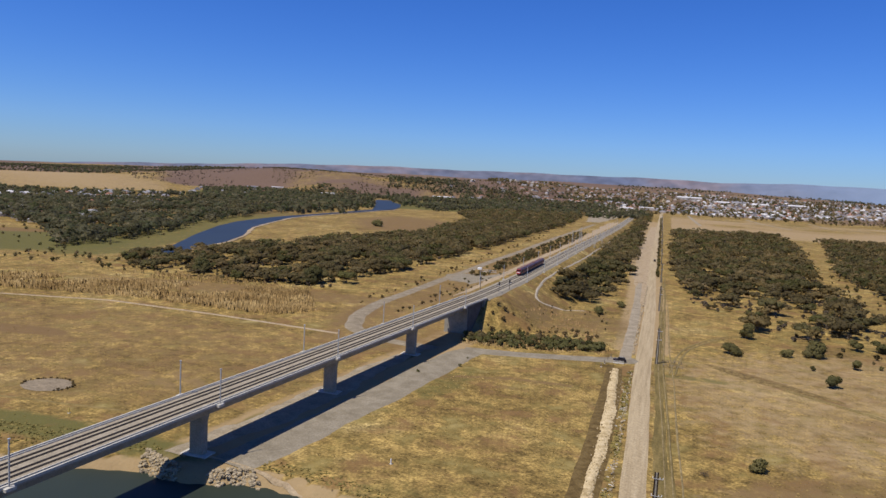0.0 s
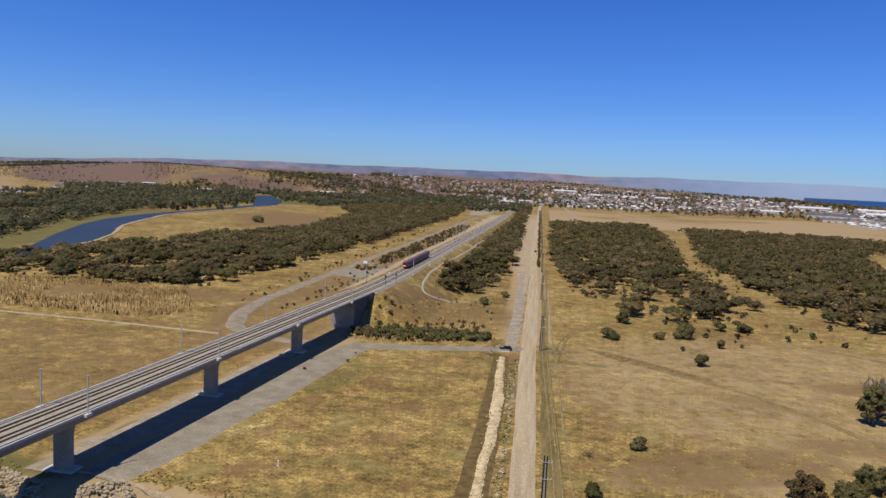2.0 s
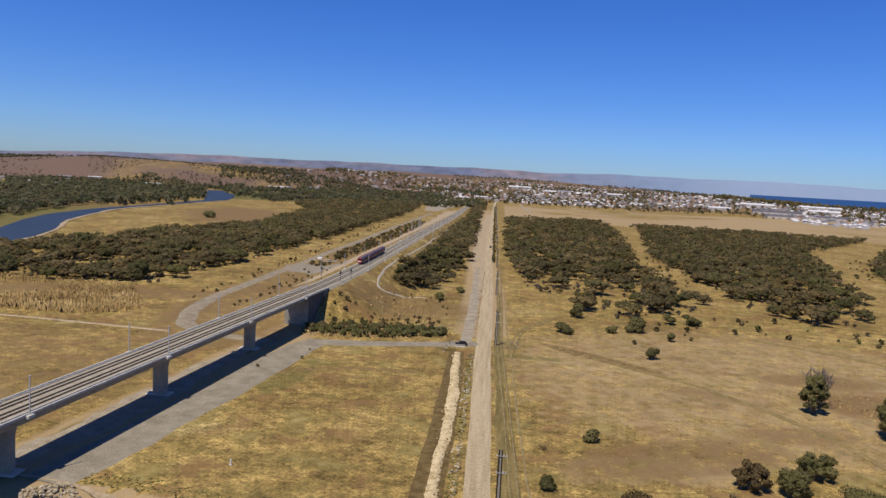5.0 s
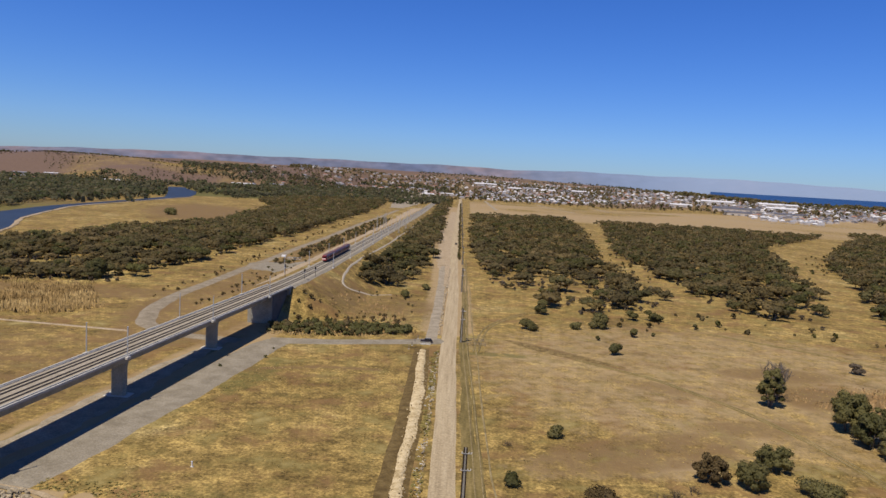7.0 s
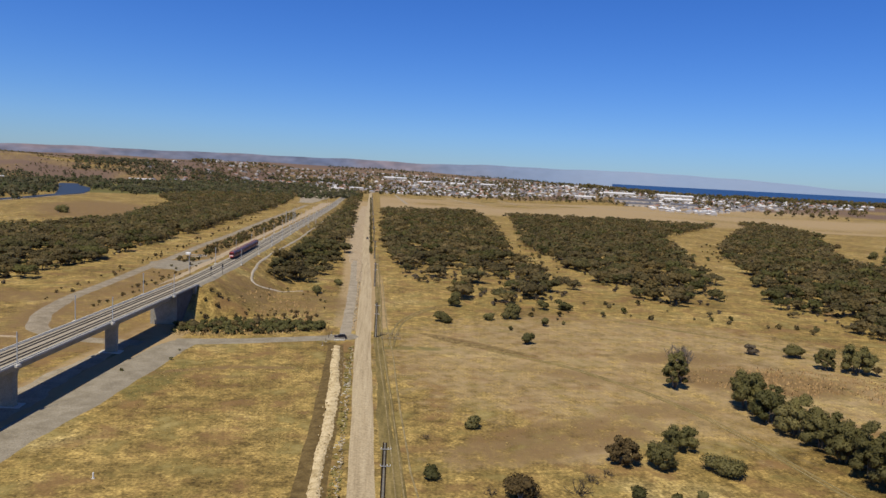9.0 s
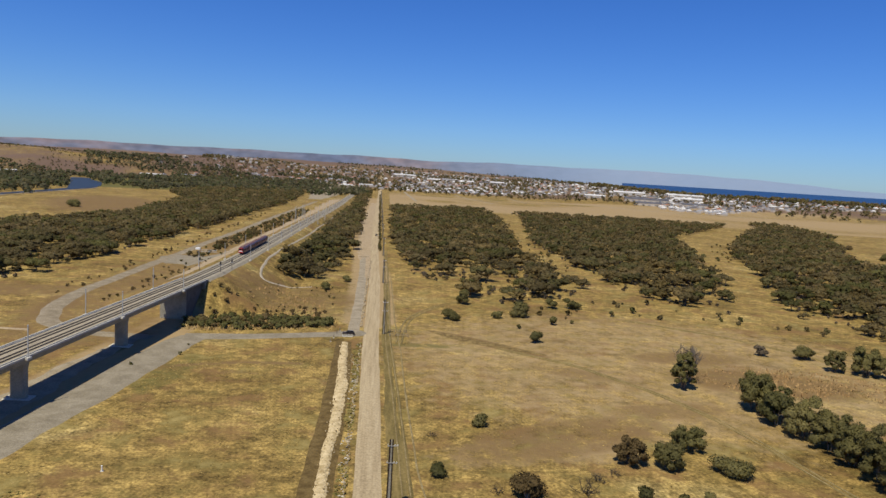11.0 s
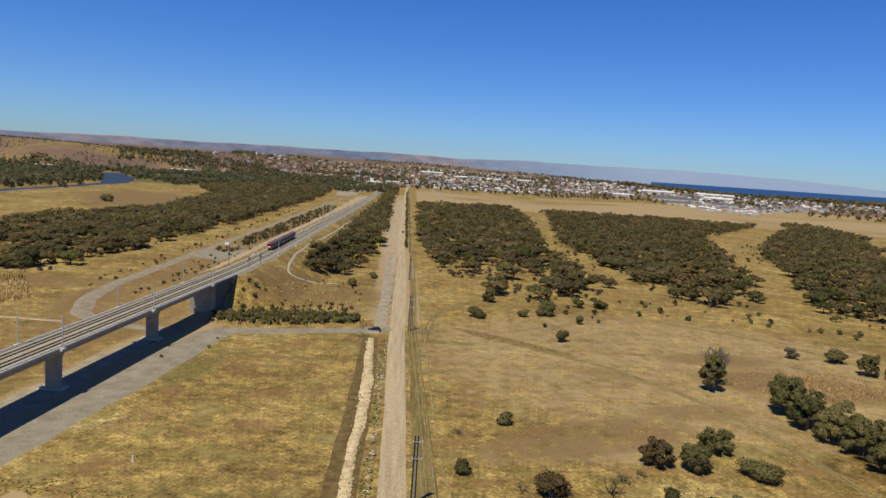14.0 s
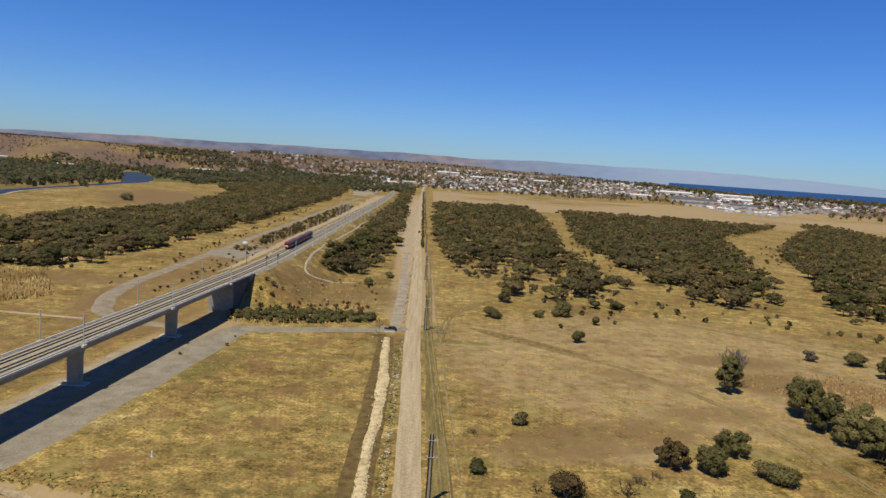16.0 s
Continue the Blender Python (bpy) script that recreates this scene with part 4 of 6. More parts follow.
MID = [scrub_shape(100 + i, 6.6 + i * 0.5, 8.5 + (i % 3), 230, 0.48, 10) for i in range(6)]
FAR = [scrub_shape(200 + i, 7.0 + i * 0.5, 9.5 + (i % 3), 84, 0.85, 7, False) for i in range(4)]
WOODS = {
    "east": [(10, 1180), (175, 1260), (150, 900), (120, 640), (118, 520), (126, 425), (108, 388), (62, 345), (45, 375), (16, 452), (8, 760)],
    "middle": [(215, 1180), (420, 1190), (570, 1160), (360, 860), (272, 600), (240, 480), (182, 348), (146, 385), (142, 560), (150, 740), (190, 960)],
    "outer": [(231, 298), (219, 353), (240, 415), (276, 497), (330, 640), (365, 720), (451, 870), (560, 1050), (700, 1270), (690, 1150), (560, 850), (450, 646), (422, 551), (440, 430), (330, 270)],
    "strip": [(640, 1240), (730, 1290), (690, 1130), (650, 955), (610, 945), (630, 1110)],
    "belt": [(-58, 392), (-40, 392), (-26, 455), (-22, 560), (-26, 760), (-32, 1200), (-38, 1900), (-56, 1900), (-54, 1200), (-54, 700), (-54, 560)],
    "river": [(-335, 380), (-300, 360), (-240, 352), (-180, 364), (-172, 470), (-168, 600), (-160, 900), (-150, 1150), (-178, 1650), (-320, 1600), (-380, 1300), (-290, 1060), (-262, 760), (-300, 600), (-330, 500), (-345, 450), (-360, 418)],
    "west": [(-418, 426), (-420, 465), (-440, 521), (-465, 594), (-500, 690), (-530, 799), (-558, 904), (-575, 1060), (-590, 1263), (-700, 1560), (-800, 1560), (-760, 1300), (-760, 1080), (-900, 1010), (-1000, 860), (-900, 690), (-640, 560), (-570, 525), (-464, 447), (-430, 412)],
}
spacings = {"east": 6.8, "middle": 7.0, "outer": 7.0, "strip": 8.0, "belt": 6.4, "river": 5.5, "west": 8.6}
gaps = {"east": 0.72, "river": 0.5, "belt": 0.5, "outer": 0.66, "west": 0.5, "middle": 0.68}
openings = {"west": 0.0, "east": 1.2, "river": 0.95, "middle": 1.0, "belt": 0.9}
sizes = {"river": (0.4, 1.0), "west": (0.55, 1.45)}
for k, (nm, poly) in enumerate(WOODS.items()):
    pts = scatter(poly, spacings[nm], 30 + k, 0.93, 0.55, gaps.get(nm, 0.55), openings.get(nm, 0.8))
    if nm == "west":
        pts = [p for p in pts if math.hypot(*p) < 720 or wave(p[0], p[1], 0.02, 61) + 0.7 * wave(p[0], p[1], 0.07, 62) > -0.55]
    reach = 500 if nm == "west" else 620
    near = [p for p in pts if math.hypot(*p) < reach]
    far = [p for p in pts if math.hypot(*p) >= reach]
    lo, hi = sizes.get(nm, (0.42, 1.22))
    if near:
        forest("woodland", placed(near, 50 + k, lo, hi, list(range(6))), MID, M_LEAF_DARK if nm == "west" else M_WOOD_LEAF, "dense dark olive scrub woodland on dry ground", "woodland", 1.22)
    if far:
        forest("woodland", placed(far, 60 + k, max(lo, 0.75), max(hi, 1.2), list(range(4))), FAR, M_LEAF_DARK if nm == "west" else M_WOOD_LEAF, "dense dark olive woodland farther off", "woodland", 1.22)


# ---------------------------------------------------------------- single trees and bushes
def plant(name, seed, x, y, h, w, kind, label, category="tree", leaf=None):
    """A tree or a bush of its own with that height and width."""
    dist = math.hypot(x, y, 65)
    size = 0.12 + dist / 1900
    n = int(min(5500, 1.9 * w * h / (size * size) + 150))
    if kind == "twigs":
        ob = thing(name, pose(x, y, on_ground(x, y), 0, 0, (seed * 47) % 360), label, category)
        wood = twig_shape(seed, h, w)
        part("branches", fast_mesh("branches", wood[0], wood[1], [leaf], normals=wood[2]), None, ob)
        return ob
    if kind == "gum":
        wood, leaves = gum_shape(seed, h, w, n, size)
    elif kind == "tree":
        wood, leaves = tree_shape(seed, h, w * 1.08, n, size, 0.13, 11)
    else:
        wood, leaves = bush_shape(seed, h, w * 1.15, n, size)
    ob = thing(name, pose(x, y, on_ground(x, y), 0, 0, (seed * 47) % 360), label, category)
    part("stems" if kind == "bush" else "trunk", fast_mesh("trunk", wood[0], wood[1], [M_BARK], normals=wood[2]), None, ob)
    part("crown", fast_mesh("crown", leaves[0], leaves[1], [leaf or M_LEAF], normals=leaves[2]), None, ob)
    return ob


OLIVE, SHRUB = "olive-green gum tree standing in dry grass", "rounded dark olive bush on dry grass"
SINGLES = [
    ("tree", 99, 219, 13.5, 8.8, "gum", "tall slender gum tree alone in dry grass", M_LEAF),
    ("bush", 62, 274, 4.3, 6.4, "bush", "bright green rounded shrub on dry grass", M_LEAF_GREEN),
    ("bush", 27, 179, 3.2, 5.4, "bush", SHRUB, M_LEAF),
    ("bush", 14.5, 148, 3.0, 5.0, "bush", "dark green leaning shrub near the road", M_LEAF_GREEN),
    ("bush", 15, 171, 2.8, 4.4, "twigs", "grey leafless dead shrub on dry grass", M_LEAF_GREY),
    ("tree", 60, 157, 6.8, 8.2, "gum", "small russet-olive tree with bare stems", M_LEAF_RED),
    ("tree", 68.3, 155, 7.0, 8.6, "gum", "small grey-olive tree in a clump", M_LEAF),
    ("tree", 78, 167, 5.6, 9.4, "gum", "low spreading olive tree in a clump", M_LEAF),
    ("bush", 82, 151, 4.2, 11.0, "bush", "wide low olive bush on dry ground", M_LEAF),
    ("bush", 45, 141, 5.0, 6.0, "twigs", "grey twiggy half-dead shrub on dry grass", M_LEAF_GREY),
    ("bush", 32, 138, 4.6, 8.8, "bush", "russet-olive bush on dry ground", M_LEAF_RED),
    ("bush", 57, 139, 3.2, 4.6, "bush", "green rounded shrub on dry ground", M_LEAF_GREEN),
    ("bush", 65, 138, 1.6, 3.2, "bush", SHRUB, M_LEAF),
    ("bush", 71, 139, 1.6, 2.8, "bush", SHRUB, M_LEAF),
    ("tree", 113, 200, 12, 13, "gum", OLIVE, M_LEAF),
    ("tree", 115, 194, 9.5, 9, "gum", OLIVE, M_LEAF),
    ("tree", 113, 187, 11, 11.5, "gum", OLIVE, M_LEAF_GREEN),
    ("tree", 115.5, 178, 11, 12, "gum", OLIVE, M_LEAF),
    ("tree", 117, 169, 10.5, 11.5, "gum", OLIVE, M_LEAF),
    ("tree", 117, 160, 11, 11, "gum", OLIVE, M_LEAF),
    ("tree", 117.5, 151, 13, 12, "gum", "tall olive-green gum tree in a row beside a track", M_LEAF),
    ("tree", 123.5, 146, 13, 12, "gum", "tall olive-green gum tree in a row beside a track", M_LEAF_GREEN),
    ("tree", 116.5, 142, 15, 12, "gum", "tall olive-green gum tree in a row beside a track", M_LEAF),
    ("tree", 120, 133, 15, 12, "gum", "tall olive-green gum tree in a row beside a track", M_LEAF),
    ("bush", 117, 186, 5, 7, "bush", "dense olive shrub under the tree row", M_LEAF),
    ("bush", 120.5, 174, 5, 7, "bush", "dense green shrub under the tree row", M_LEAF_GREEN),
    ("bush", 121.5, 164, 5, 7, "bush", "dense olive shrub under the tree row", M_LEAF),
    ("bush", 121, 155, 6, 8, "bush", "dense olive shrub under the tree row", M_LEAF),
    ("bush", 120, 146, 6, 8, "bush", "dense green shrub under the tree row", M_LEAF_GREEN),
    ("tree", 103.5, 226, 15.0, 4.5, "twigs", "bare russet-brown dead tree behind a gum tree", M_BARK),
    ("tree", 110, 243, 11.0, 5.0, "twigs", "bare russet-brown dead tree in dry weeds", M_BARK),
    ("bush", 54, 150, 3.0, 5.5, "twigs", "fallen grey leafless shrub on dry grass", M_LEAF_GREY),
    ("bush", 50, 147, 3.6, 6.0, "twigs", "grey leafless dead shrub on dry grass", M_LEAF_GREY),
    ("bush", 26, 140, 3.0, 4.0, "twigs", "thin leafless shrub on dry grass", M_LEAF_GREY),
    ("bush", 151, 267, 5.5, 5.2, "bush", "grey-olive upright shrub on dry grass", M_LEAF_GREY),
    ("bush", 168, 263, 4.6, 10.2, "bush", SHRUB, M_LEAF),
    ("tree", 169, 247, 8.5, 8.4, "gum", OLIVE, M_LEAF),
    ("tree", 179, 243, 10.5, 13.0, "gum", "half-bare grey-olive gum tree", M_LEAF),
    ("bush", 184, 239, 4.6, 4.2, "bush", SHRUB, M_LEAF_RED),
    ("bush", 32, 311, 4.8, 9.5, "bush", SHRUB, M_LEAF),
    ("bush", 54, 320, 4.8, 7.0, "bush", SHRUB, M_LEAF),
    ("tree", 65, 324, 6.8, 8.6, "tree", OLIVE, M_LEAF),
    ("bush", 87, 350, 5.0, 9.5, "bush", SHRUB, M_LEAF),
    ("bush", 96, 350, 5.0, 9.0, "bush", SHRUB, M_LEAF),
    ("bush", 77, 309, 4.2, 5.2, "bush", SHRUB, M_LEAF),
    ("bush", 60, 298, 2.6, 2.2, "bush", SHRUB, M_LEAF),
    ("bush", 87, 313, 1.8, 2.0, "bush", SHRUB, M_LEAF),
    ("bush", 112, 334, 3.6, 2.6, "bush", SHRUB, M_LEAF),
    ("tree", 41, 350, 7.5, 6.9, "tree", OLIVE, M_LEAF),
    ("bush", -28, 373, 3.6, 6.5, "bush", SHRUB, M_LEAF),
    ("bush", -20, 402, 3.2, 6.0, "bush", SHRUB, M_LEAF),
    ("bush", -19, 288, 2.6, 3.6, "bush", "green-brown shrub at the path corner", M_LEAF_GREEN),
    ("tree", -352, 843, 6.5, 16.0, "tree", "broad dark tree alone in a pale field", M_LEAF),
    ("tree", 585, 760, 10.0, 16.0, "tree", "broad spreading tree alone in a pale field", M_LEAF_GREEN),
    ("tree", 600, 775, 9.0, 15.0, "tree", "broad spreading tree alone in a pale field", M_LEAF_GREEN),
    ("tree", 520, 700, 8.0, 9.0, "tree", OLIVE, M_LEAF),
    ("bush", 560, 820, 6.0, 12.0, "bush", "dry brown bush in a pale field", M_LEAF_RED),
    ("tree", 490, 640, 9.0, 9.0, "tree", OLIVE, M_LEAF),
    ("tree", -270, 372, 9.0, 12.0, "tree", "broad dark olive tree beside the reeds", M_LEAF_GREEN),
    ("tree", -196, 375, 10.5, 13.0, "tree", "broad dark olive tree beside the reeds", M_LEAF_GREEN),
]
for i, (nm, x, y, h, w, kind, label, leaf) in enumerate(SINGLES):
    plant(nm, 300 + i, x, y, h, w, kind, label, nm, leaf)

# shrubs strewn over the flats
LOW = [bush_shape(400 + i, 1.6 + 0.3 * i, 2.6 + 0.4 * i, 44, 0.46, False) for i in range(4)]
HEDGE = [bush_shape(420 + i, 2.8 + 0.3 * i, 5.0 + 0.4 * i, 110, 0.42) for i in range(4)]
rs = np.random.RandomState(77)
hedge = scatter([(-74, 274), (-45, 276), (-18, 286), (-20, 299), (-48, 296), (-78, 290)], 2.4, 71)
forest("shrub_hedge", placed(hedge[1::3], 171, 0.4, 1.0, [0, 1, 2, 3]), HEDGE, M_WOOD_LEAF, "olive-brown shrubs growing through the hedge", "hedge")
hedge = hedge[0::3] + hedge[2::6]
forest("shrub_hedge", placed(hedge, 72, 0.45, 0.95, [0, 1, 2, 3]), HEDGE, M_LEAF_GREEN, "dense green shrub hedge beside the gravel path", "hedge")
forest("dry_shrubs", placed(scatter([(-72, 292), (-20, 298), (-22, 318), (-70, 312)], 4.0, 73, 0.6), 74, 0.5, 1.0, [0, 1, 2, 3]), LOW, M_LEAF_RED, "dry russet shrubs behind the hedge", "shrubs")
few = scatter([(-420, 350), (-300, 352), (-200, 372), (-200, 392), (-300, 385), (-430, 420)], 9, 75, 0.75)
few += scatter([(-640, 440), (-470, 400), (-400, 425), (-440, 560), (-600, 580)], 15, 177, 0.45)
forest("scattered_shrubs", placed(few, 76, 0.5, 1.4, [0, 1, 2, 3]), LOW, M_WOOD_LEAF, "small dark shrubs scattered on the river flat", "shrubs")
few = scatter([(75, 318), (130, 330), (200, 300), (230, 322), (185, 345), (145, 376), (110, 380), (70, 338)], 9, 78, 0.4) + scatter([(270, 560), (330, 640), (420, 760), (380, 800), (300, 640)], 13, 79, 0.7) + scatter([(120, 480), (142, 500), (146, 700), (130, 640)], 10, 81, 0.5)
forest("scattered_shrubs", placed(few, 80, 0.5, 1.5, [0, 1, 2, 3]), LOW, M_WOOD_LEAF, "small dark shrubs scattered at the wood's edge", "shrubs")
few = scatter([(-128, 470), (-116, 470), (-104, 640), (-98, 1000), (-116, 1000), (-126, 640)], 6, 82, 0.7)
forest("trackside_shrubs", placed(few, 83, 0.8, 1.7, [0, 1, 2, 3]), LOW, M_WOOD_LEAF, "dark shrubs between the gravel road and the railway", "shrubs")
few = scatter([(-150, 330), (-140, 330), (-139, 900), (-150, 900)], 6, 84, 0.6, 0, 0.6) + scatter([(-118, 285), (-104, 300), (-104, 420), (-126, 420), (-126, 330)], 9, 85, 0.25)
forest("trackside_shrubs", placed(few, 86, 0.3, 1.0, [0, 1, 2, 3]), LOW, M_LEAF_RED, "low dry shrubs along the gravel road", "shrubs")
few = [(3.0 + rs.uniform(-0.7, 0.7) - y * 0.009, y) for y in np.arange(560, 1700, 7.0)]
forest("roadside_shrubs", placed(few, 87, 0.6, 1.3, [0, 1, 2, 3]), LOW, M_WOOD_LEAF, "dark shrubs lining the dirt road", "shrubs")
few = scatter([(-75, 212), (-60, 236), (-58, 250), (-66, 252), (-82, 200)], 6, 88, 0.4)
forest("bank_shrubs", placed(few, 89, 0.3, 0.9, [0, 1, 2, 3]), LOW, M_LEAF_GREEN, "green weeds and low shrubs on the river bank", "shrubs")


few = [p for nm in ("east", "middle", "outer", "river") for p in scatter(WOODS[nm], 9.5, 140 + len(nm), 0.6) if p[1] < 640]
forest("understorey_shrubs", placed(few, 141, 0.5, 1.3, [0, 1, 2, 3]), LOW, M_LEAF_GREY, "grey-brown low shrubs between the trees of the woods", "shrubs")
few = scatter([(-66, 300), (-22, 300), (-20, 380), (-36, 400), (-56, 360)], 5.0, 142, 0.35, 0, 0.5) + scatter([(-128, 300), (-92, 330), (-98, 470), (-128, 470)], 6.0, 143, 0.4, 0, 0.5)
forest("embankment_shrubs", placed(few, 144, 0.2, 0.7, [0, 1, 2, 3]), LOW, M_WOOD_LEAF, "low olive-brown scrub on the railway's slopes", "shrubs")


def reeds(name, poly, spacing, lo, hi, seed, label, mat, keep=1.0):
    """Upright blades in clumps, in one mesh."""
    r = np.random.RandomState(seed)
    pts = np.array(scatter(poly, spacing, seed, keep, 0, 0.45))
    V, F, o = [], [], 0
    z0 = ground_z(pts[:, 0], pts[:, 1])
    stand = 0.6 + 0.4 * wave(pts[:, 0], pts[:, 1], 0.09, seed + 1)
    for (x, y), z, k in zip(pts, z0, stand):
        h = r.uniform(lo, hi) * max(0.35, k + r.uniform(0.0, 0.4))
        for _ in range(5):
            a, q = r.uniform(-1.5, 1.5), r.uniform(0.10, 0.34)
            bx, by = x + r.uniform(-1.5, 1.5), y + r.uniform(-1.5, 1.5)
            dx, dy = math.cos(a) * q, math.sin(a) * q
            lx, ly, hh = r.uniform(-0.3, 0.3), r.uniform(-0.3, 0.3), h * r.uniform(0.6, 1.1)
            V += [(bx - dx, by - dy, z - 0.1), (bx + dx, by + dy, z - 0.1), (bx + dx * 0.7 + lx, by + dy * 0.7 + ly, z + hh), (bx - dx * 0.9 + lx, by - dy * 0.9 + ly, z + hh * 0.9)]
            F.append((o, o + 1, o + 2, o + 3))
            o += 4
    up = np.tile([0.0, -0.25, 0.8], (len(V), 1)) + r.normal(scale=0.45, size=(len(V), 3))
    return tagged(new(name, fast_mesh(name, V, F, [mat], normals=up / np.linalg.norm(up, axis=1)[:, None])), label, "reeds", kind="stuff")


reeds("dry_weeds", [(-76, 271), (-45, 273), (-16, 283), (-18, 302), (-48, 300), (-78, 293)], 1.8, 0.6, 1.5, 172, "straw-coloured weeds standing between the hedge shrubs", M_REED, 0.7)
reeds("reed_bed", [(-330, 268), (-345, 300), (-300, 318), (-240, 330), (-184, 345), (-154, 300), (-165, 279), (-195, 280), (-240, 283)], 1.9, 2.0, 3.6, 90, "tall dry golden-brown reeds in a dense bed", M_REED)
reeds("reed_bed", [(-300, 330), (-190, 348), (-186, 362), (-300, 352)], 3.6, 1.5, 2.8, 91, "sparse dry reeds beyond the reed bed", M_REED)
reeds("dry_weeds", [(115, 215), (160, 206), (185, 222), (170, 240), (130, 248), (108, 236)], 2.2, 0.4, 1.2, 92, "russet dry weeds standing in the grass", M_WEED, 0.8)
reeds("dry_weeds", [(-60, 318), (-24, 300), (-22, 340), (-40, 372), (-58, 352)], 3.2, 0.6, 1.4, 93, "brown dry weeds on the embankment foot", M_WEED, 0.7)


def tufts(name, poly, count, seed, mat, label, tall=1.0):
    """Small grass tussocks."""
    r = np.random.RandomState(seed)
    P = np.array(poly)
    x, y = r.uniform(P[:, 0].min(), P[:, 0].max(), count), r.uniform(P[:, 1].min(), P[:, 1].max(), count)
    ok = inside(x, y, list(poly)) & (wave(x, y, 0.12, seed) + r.uniform(-0.8, 0.8, count) > -0.1)
    x, y = x[ok], y[ok]
    z, n = ground_z(x, y), len(x)
    V = []
    for k in range(3):
        a = r.uniform(-1.5, 1.5, n)
        w, h = r.uniform(0.14, 0.36, n) * tall ** 0.5, r.uniform(0.04, 0.12, n) * tall
        dx, dy, lx, ly = np.cos(a) * w, np.sin(a) * w, r.uniform(-0.25, 0.25, n), r.uniform(-0.25, 0.25, n)
        V.append(np.stack([np.stack([x - dx, y - dy, z - 0.05], -1), np.stack([x + dx, y + dy, z - 0.05], -1), np.stack([x + dx * 0.6 + lx, y + dy * 0.6 + ly, z + h], -1), np.stack([x - dx * 0.8 + lx, y - dy * 0.8 + ly, z + h * 0.8], -1)], 1).reshape(-1, 3))
    V = np.concatenate(V)
    up = np.tile([0.0, 0.0, 1.0], (len(V), 1)) + r.normal(scale=0.25, size=V.shape)
    return tagged(new(name, fast_mesh(name, V, np.arange(len(V)).reshape(-1, 4), [mat], normals=up)), label, "grass", kind="stuff")


M_TUFT = surface("straw_tussock", [(0.20, 0.14, 0.045), (0.27, 0.195, 0.066), (0.36, 0.27, 0.11)], 0.06, fine=0.5, by_island=0.4, spec=0.1)
M_TUFT_DARK = surface("brown_tussock", [(0.17, 0.125, 0.045), (0.24, 0.18, 0.065)], 0.06, fine=0.5, by_island=0.4, spec=0.1)
LEFT_FIELD = [(-62, 126), (-16, 126), (-16, 258), (-50, 254), (-62, 232), (-70, 190), (-76, 150)]
RIGHT_FIELD = [(11, 122), (150, 122), (220, 200), (240, 330), (140, 380), (60, 330), (8, 440)]
FAR_FIELD = [(-115, 128), (-250, 128), (-310, 250), (-180, 262), (-110, 255), (-98, 200)]
M_TUFT_GREEN = surface("rank_green_grass", [(0.125, 0.108, 0.036), (0.17, 0.142, 0.050), (0.235, 0.182, 0.068)], 0.25, fine=1.0, by_island=0.2, spec=0.1)
tufts("bank_weeds", [(-158, 114), (-124, 122.5), (-112, 126.5), (-106, 131), (-116, 137), (-135, 133), (-156, 129)], 2600, 173, M_TUFT_GREEN, "rank green grass on the river bank", 1.7)
tufts("bank_weeds", [(-80, 131), (-60, 129), (-46, 124), (-46, 130), (-66, 136), (-82, 136)], 900, 174, M_TUFT_GREEN, "rank olive weeds above the river bank", 1.7)
tufts("dry_grass_tussocks", LEFT_FIELD, 2500, 94, M_TUFT, "straw-coloured grass tussocks over the paddock")
tufts("dry_grass_tussocks", RIGHT_FIELD, 12000, 95, M_TUFT, "straw-coloured grass tussocks over the flat")
tufts("dry_grass_tussocks", FAR_FIELD, 2500, 96, M_TUFT, "straw-coloured grass tussocks beyond the bridge")
tufts("brown_grass_tussocks", LEFT_FIELD, 120, 97, M_TUFT_DARK, "dark brown weeds among the grass")
tufts("brown_grass_tussocks", RIGHT_FIELD, 700, 98, M_TUFT_DARK, "dark brown weeds among the grass")
tufts("brown_grass_tussocks", [(-70, 292), (-12, 286), (-14, 420), (-60, 380)], 6000, 99, M_TUFT_DARK, "brown weeds below the embankment")
tufts("brown_grass_tussocks", FAR_FIELD, 400, 103, M_TUFT_DARK, "dark brown weeds beyond the bridge")
tufts("verge_weeds", [(-6.2, 120), (-4.2, 120), (-5.6, 262), (-7.6, 262)], 900, 101, M_TUFT_DARK, "green-brown weeds along the road's edge")
tufts("verge_weeds", [(-6.6, 120), (-4.4, 120), (-5.8, 262), (-8.0, 262)], 900, 104, M_TUFT_GREEN, "green weeds along the trench edge", 4.0)
tufts("pale_litter", [(-6.8, 120), (-4.8, 120), (-5.8, 262), (-8.0, 262)], 260, 105, M_CONC_PALE, "pale stones and litter strewn along the verge", 2.0)
tufts("verge_weeds", [(3.4, 120), (6, 120), (5, 420), (1.6, 420)], 1500, 102, M_TUFT_DARK, "brown weeds along the road's edge")


# ---------------------------------------------------------------- railway fittings
def build_mast():
    ob = thing("line_mast", Matrix(), "slim grey steel mast beside the railway track", "mast", "masts along the railway")
    bm = bmesh.new()
    box(bm, -0.11, -0.11, 0.15, 0.11, 0.11, 8.2, 0.02)
    part("post", bm, M_GALV, ob)
    bm = bmesh.new()
    box(bm, -0.55, -0.95, -0.5, 0.55, 0.95, 0.15, 0.06)
    part("base_block", bm, M_CONC_PALE, ob, "pale concrete bracket")
    bm = bmesh.new()
    box(bm, -0.2, -0.2, 8.2, 0.2, 0.2, 8.26)
    part("cap", bm, M_GALV, ob)
    return ob


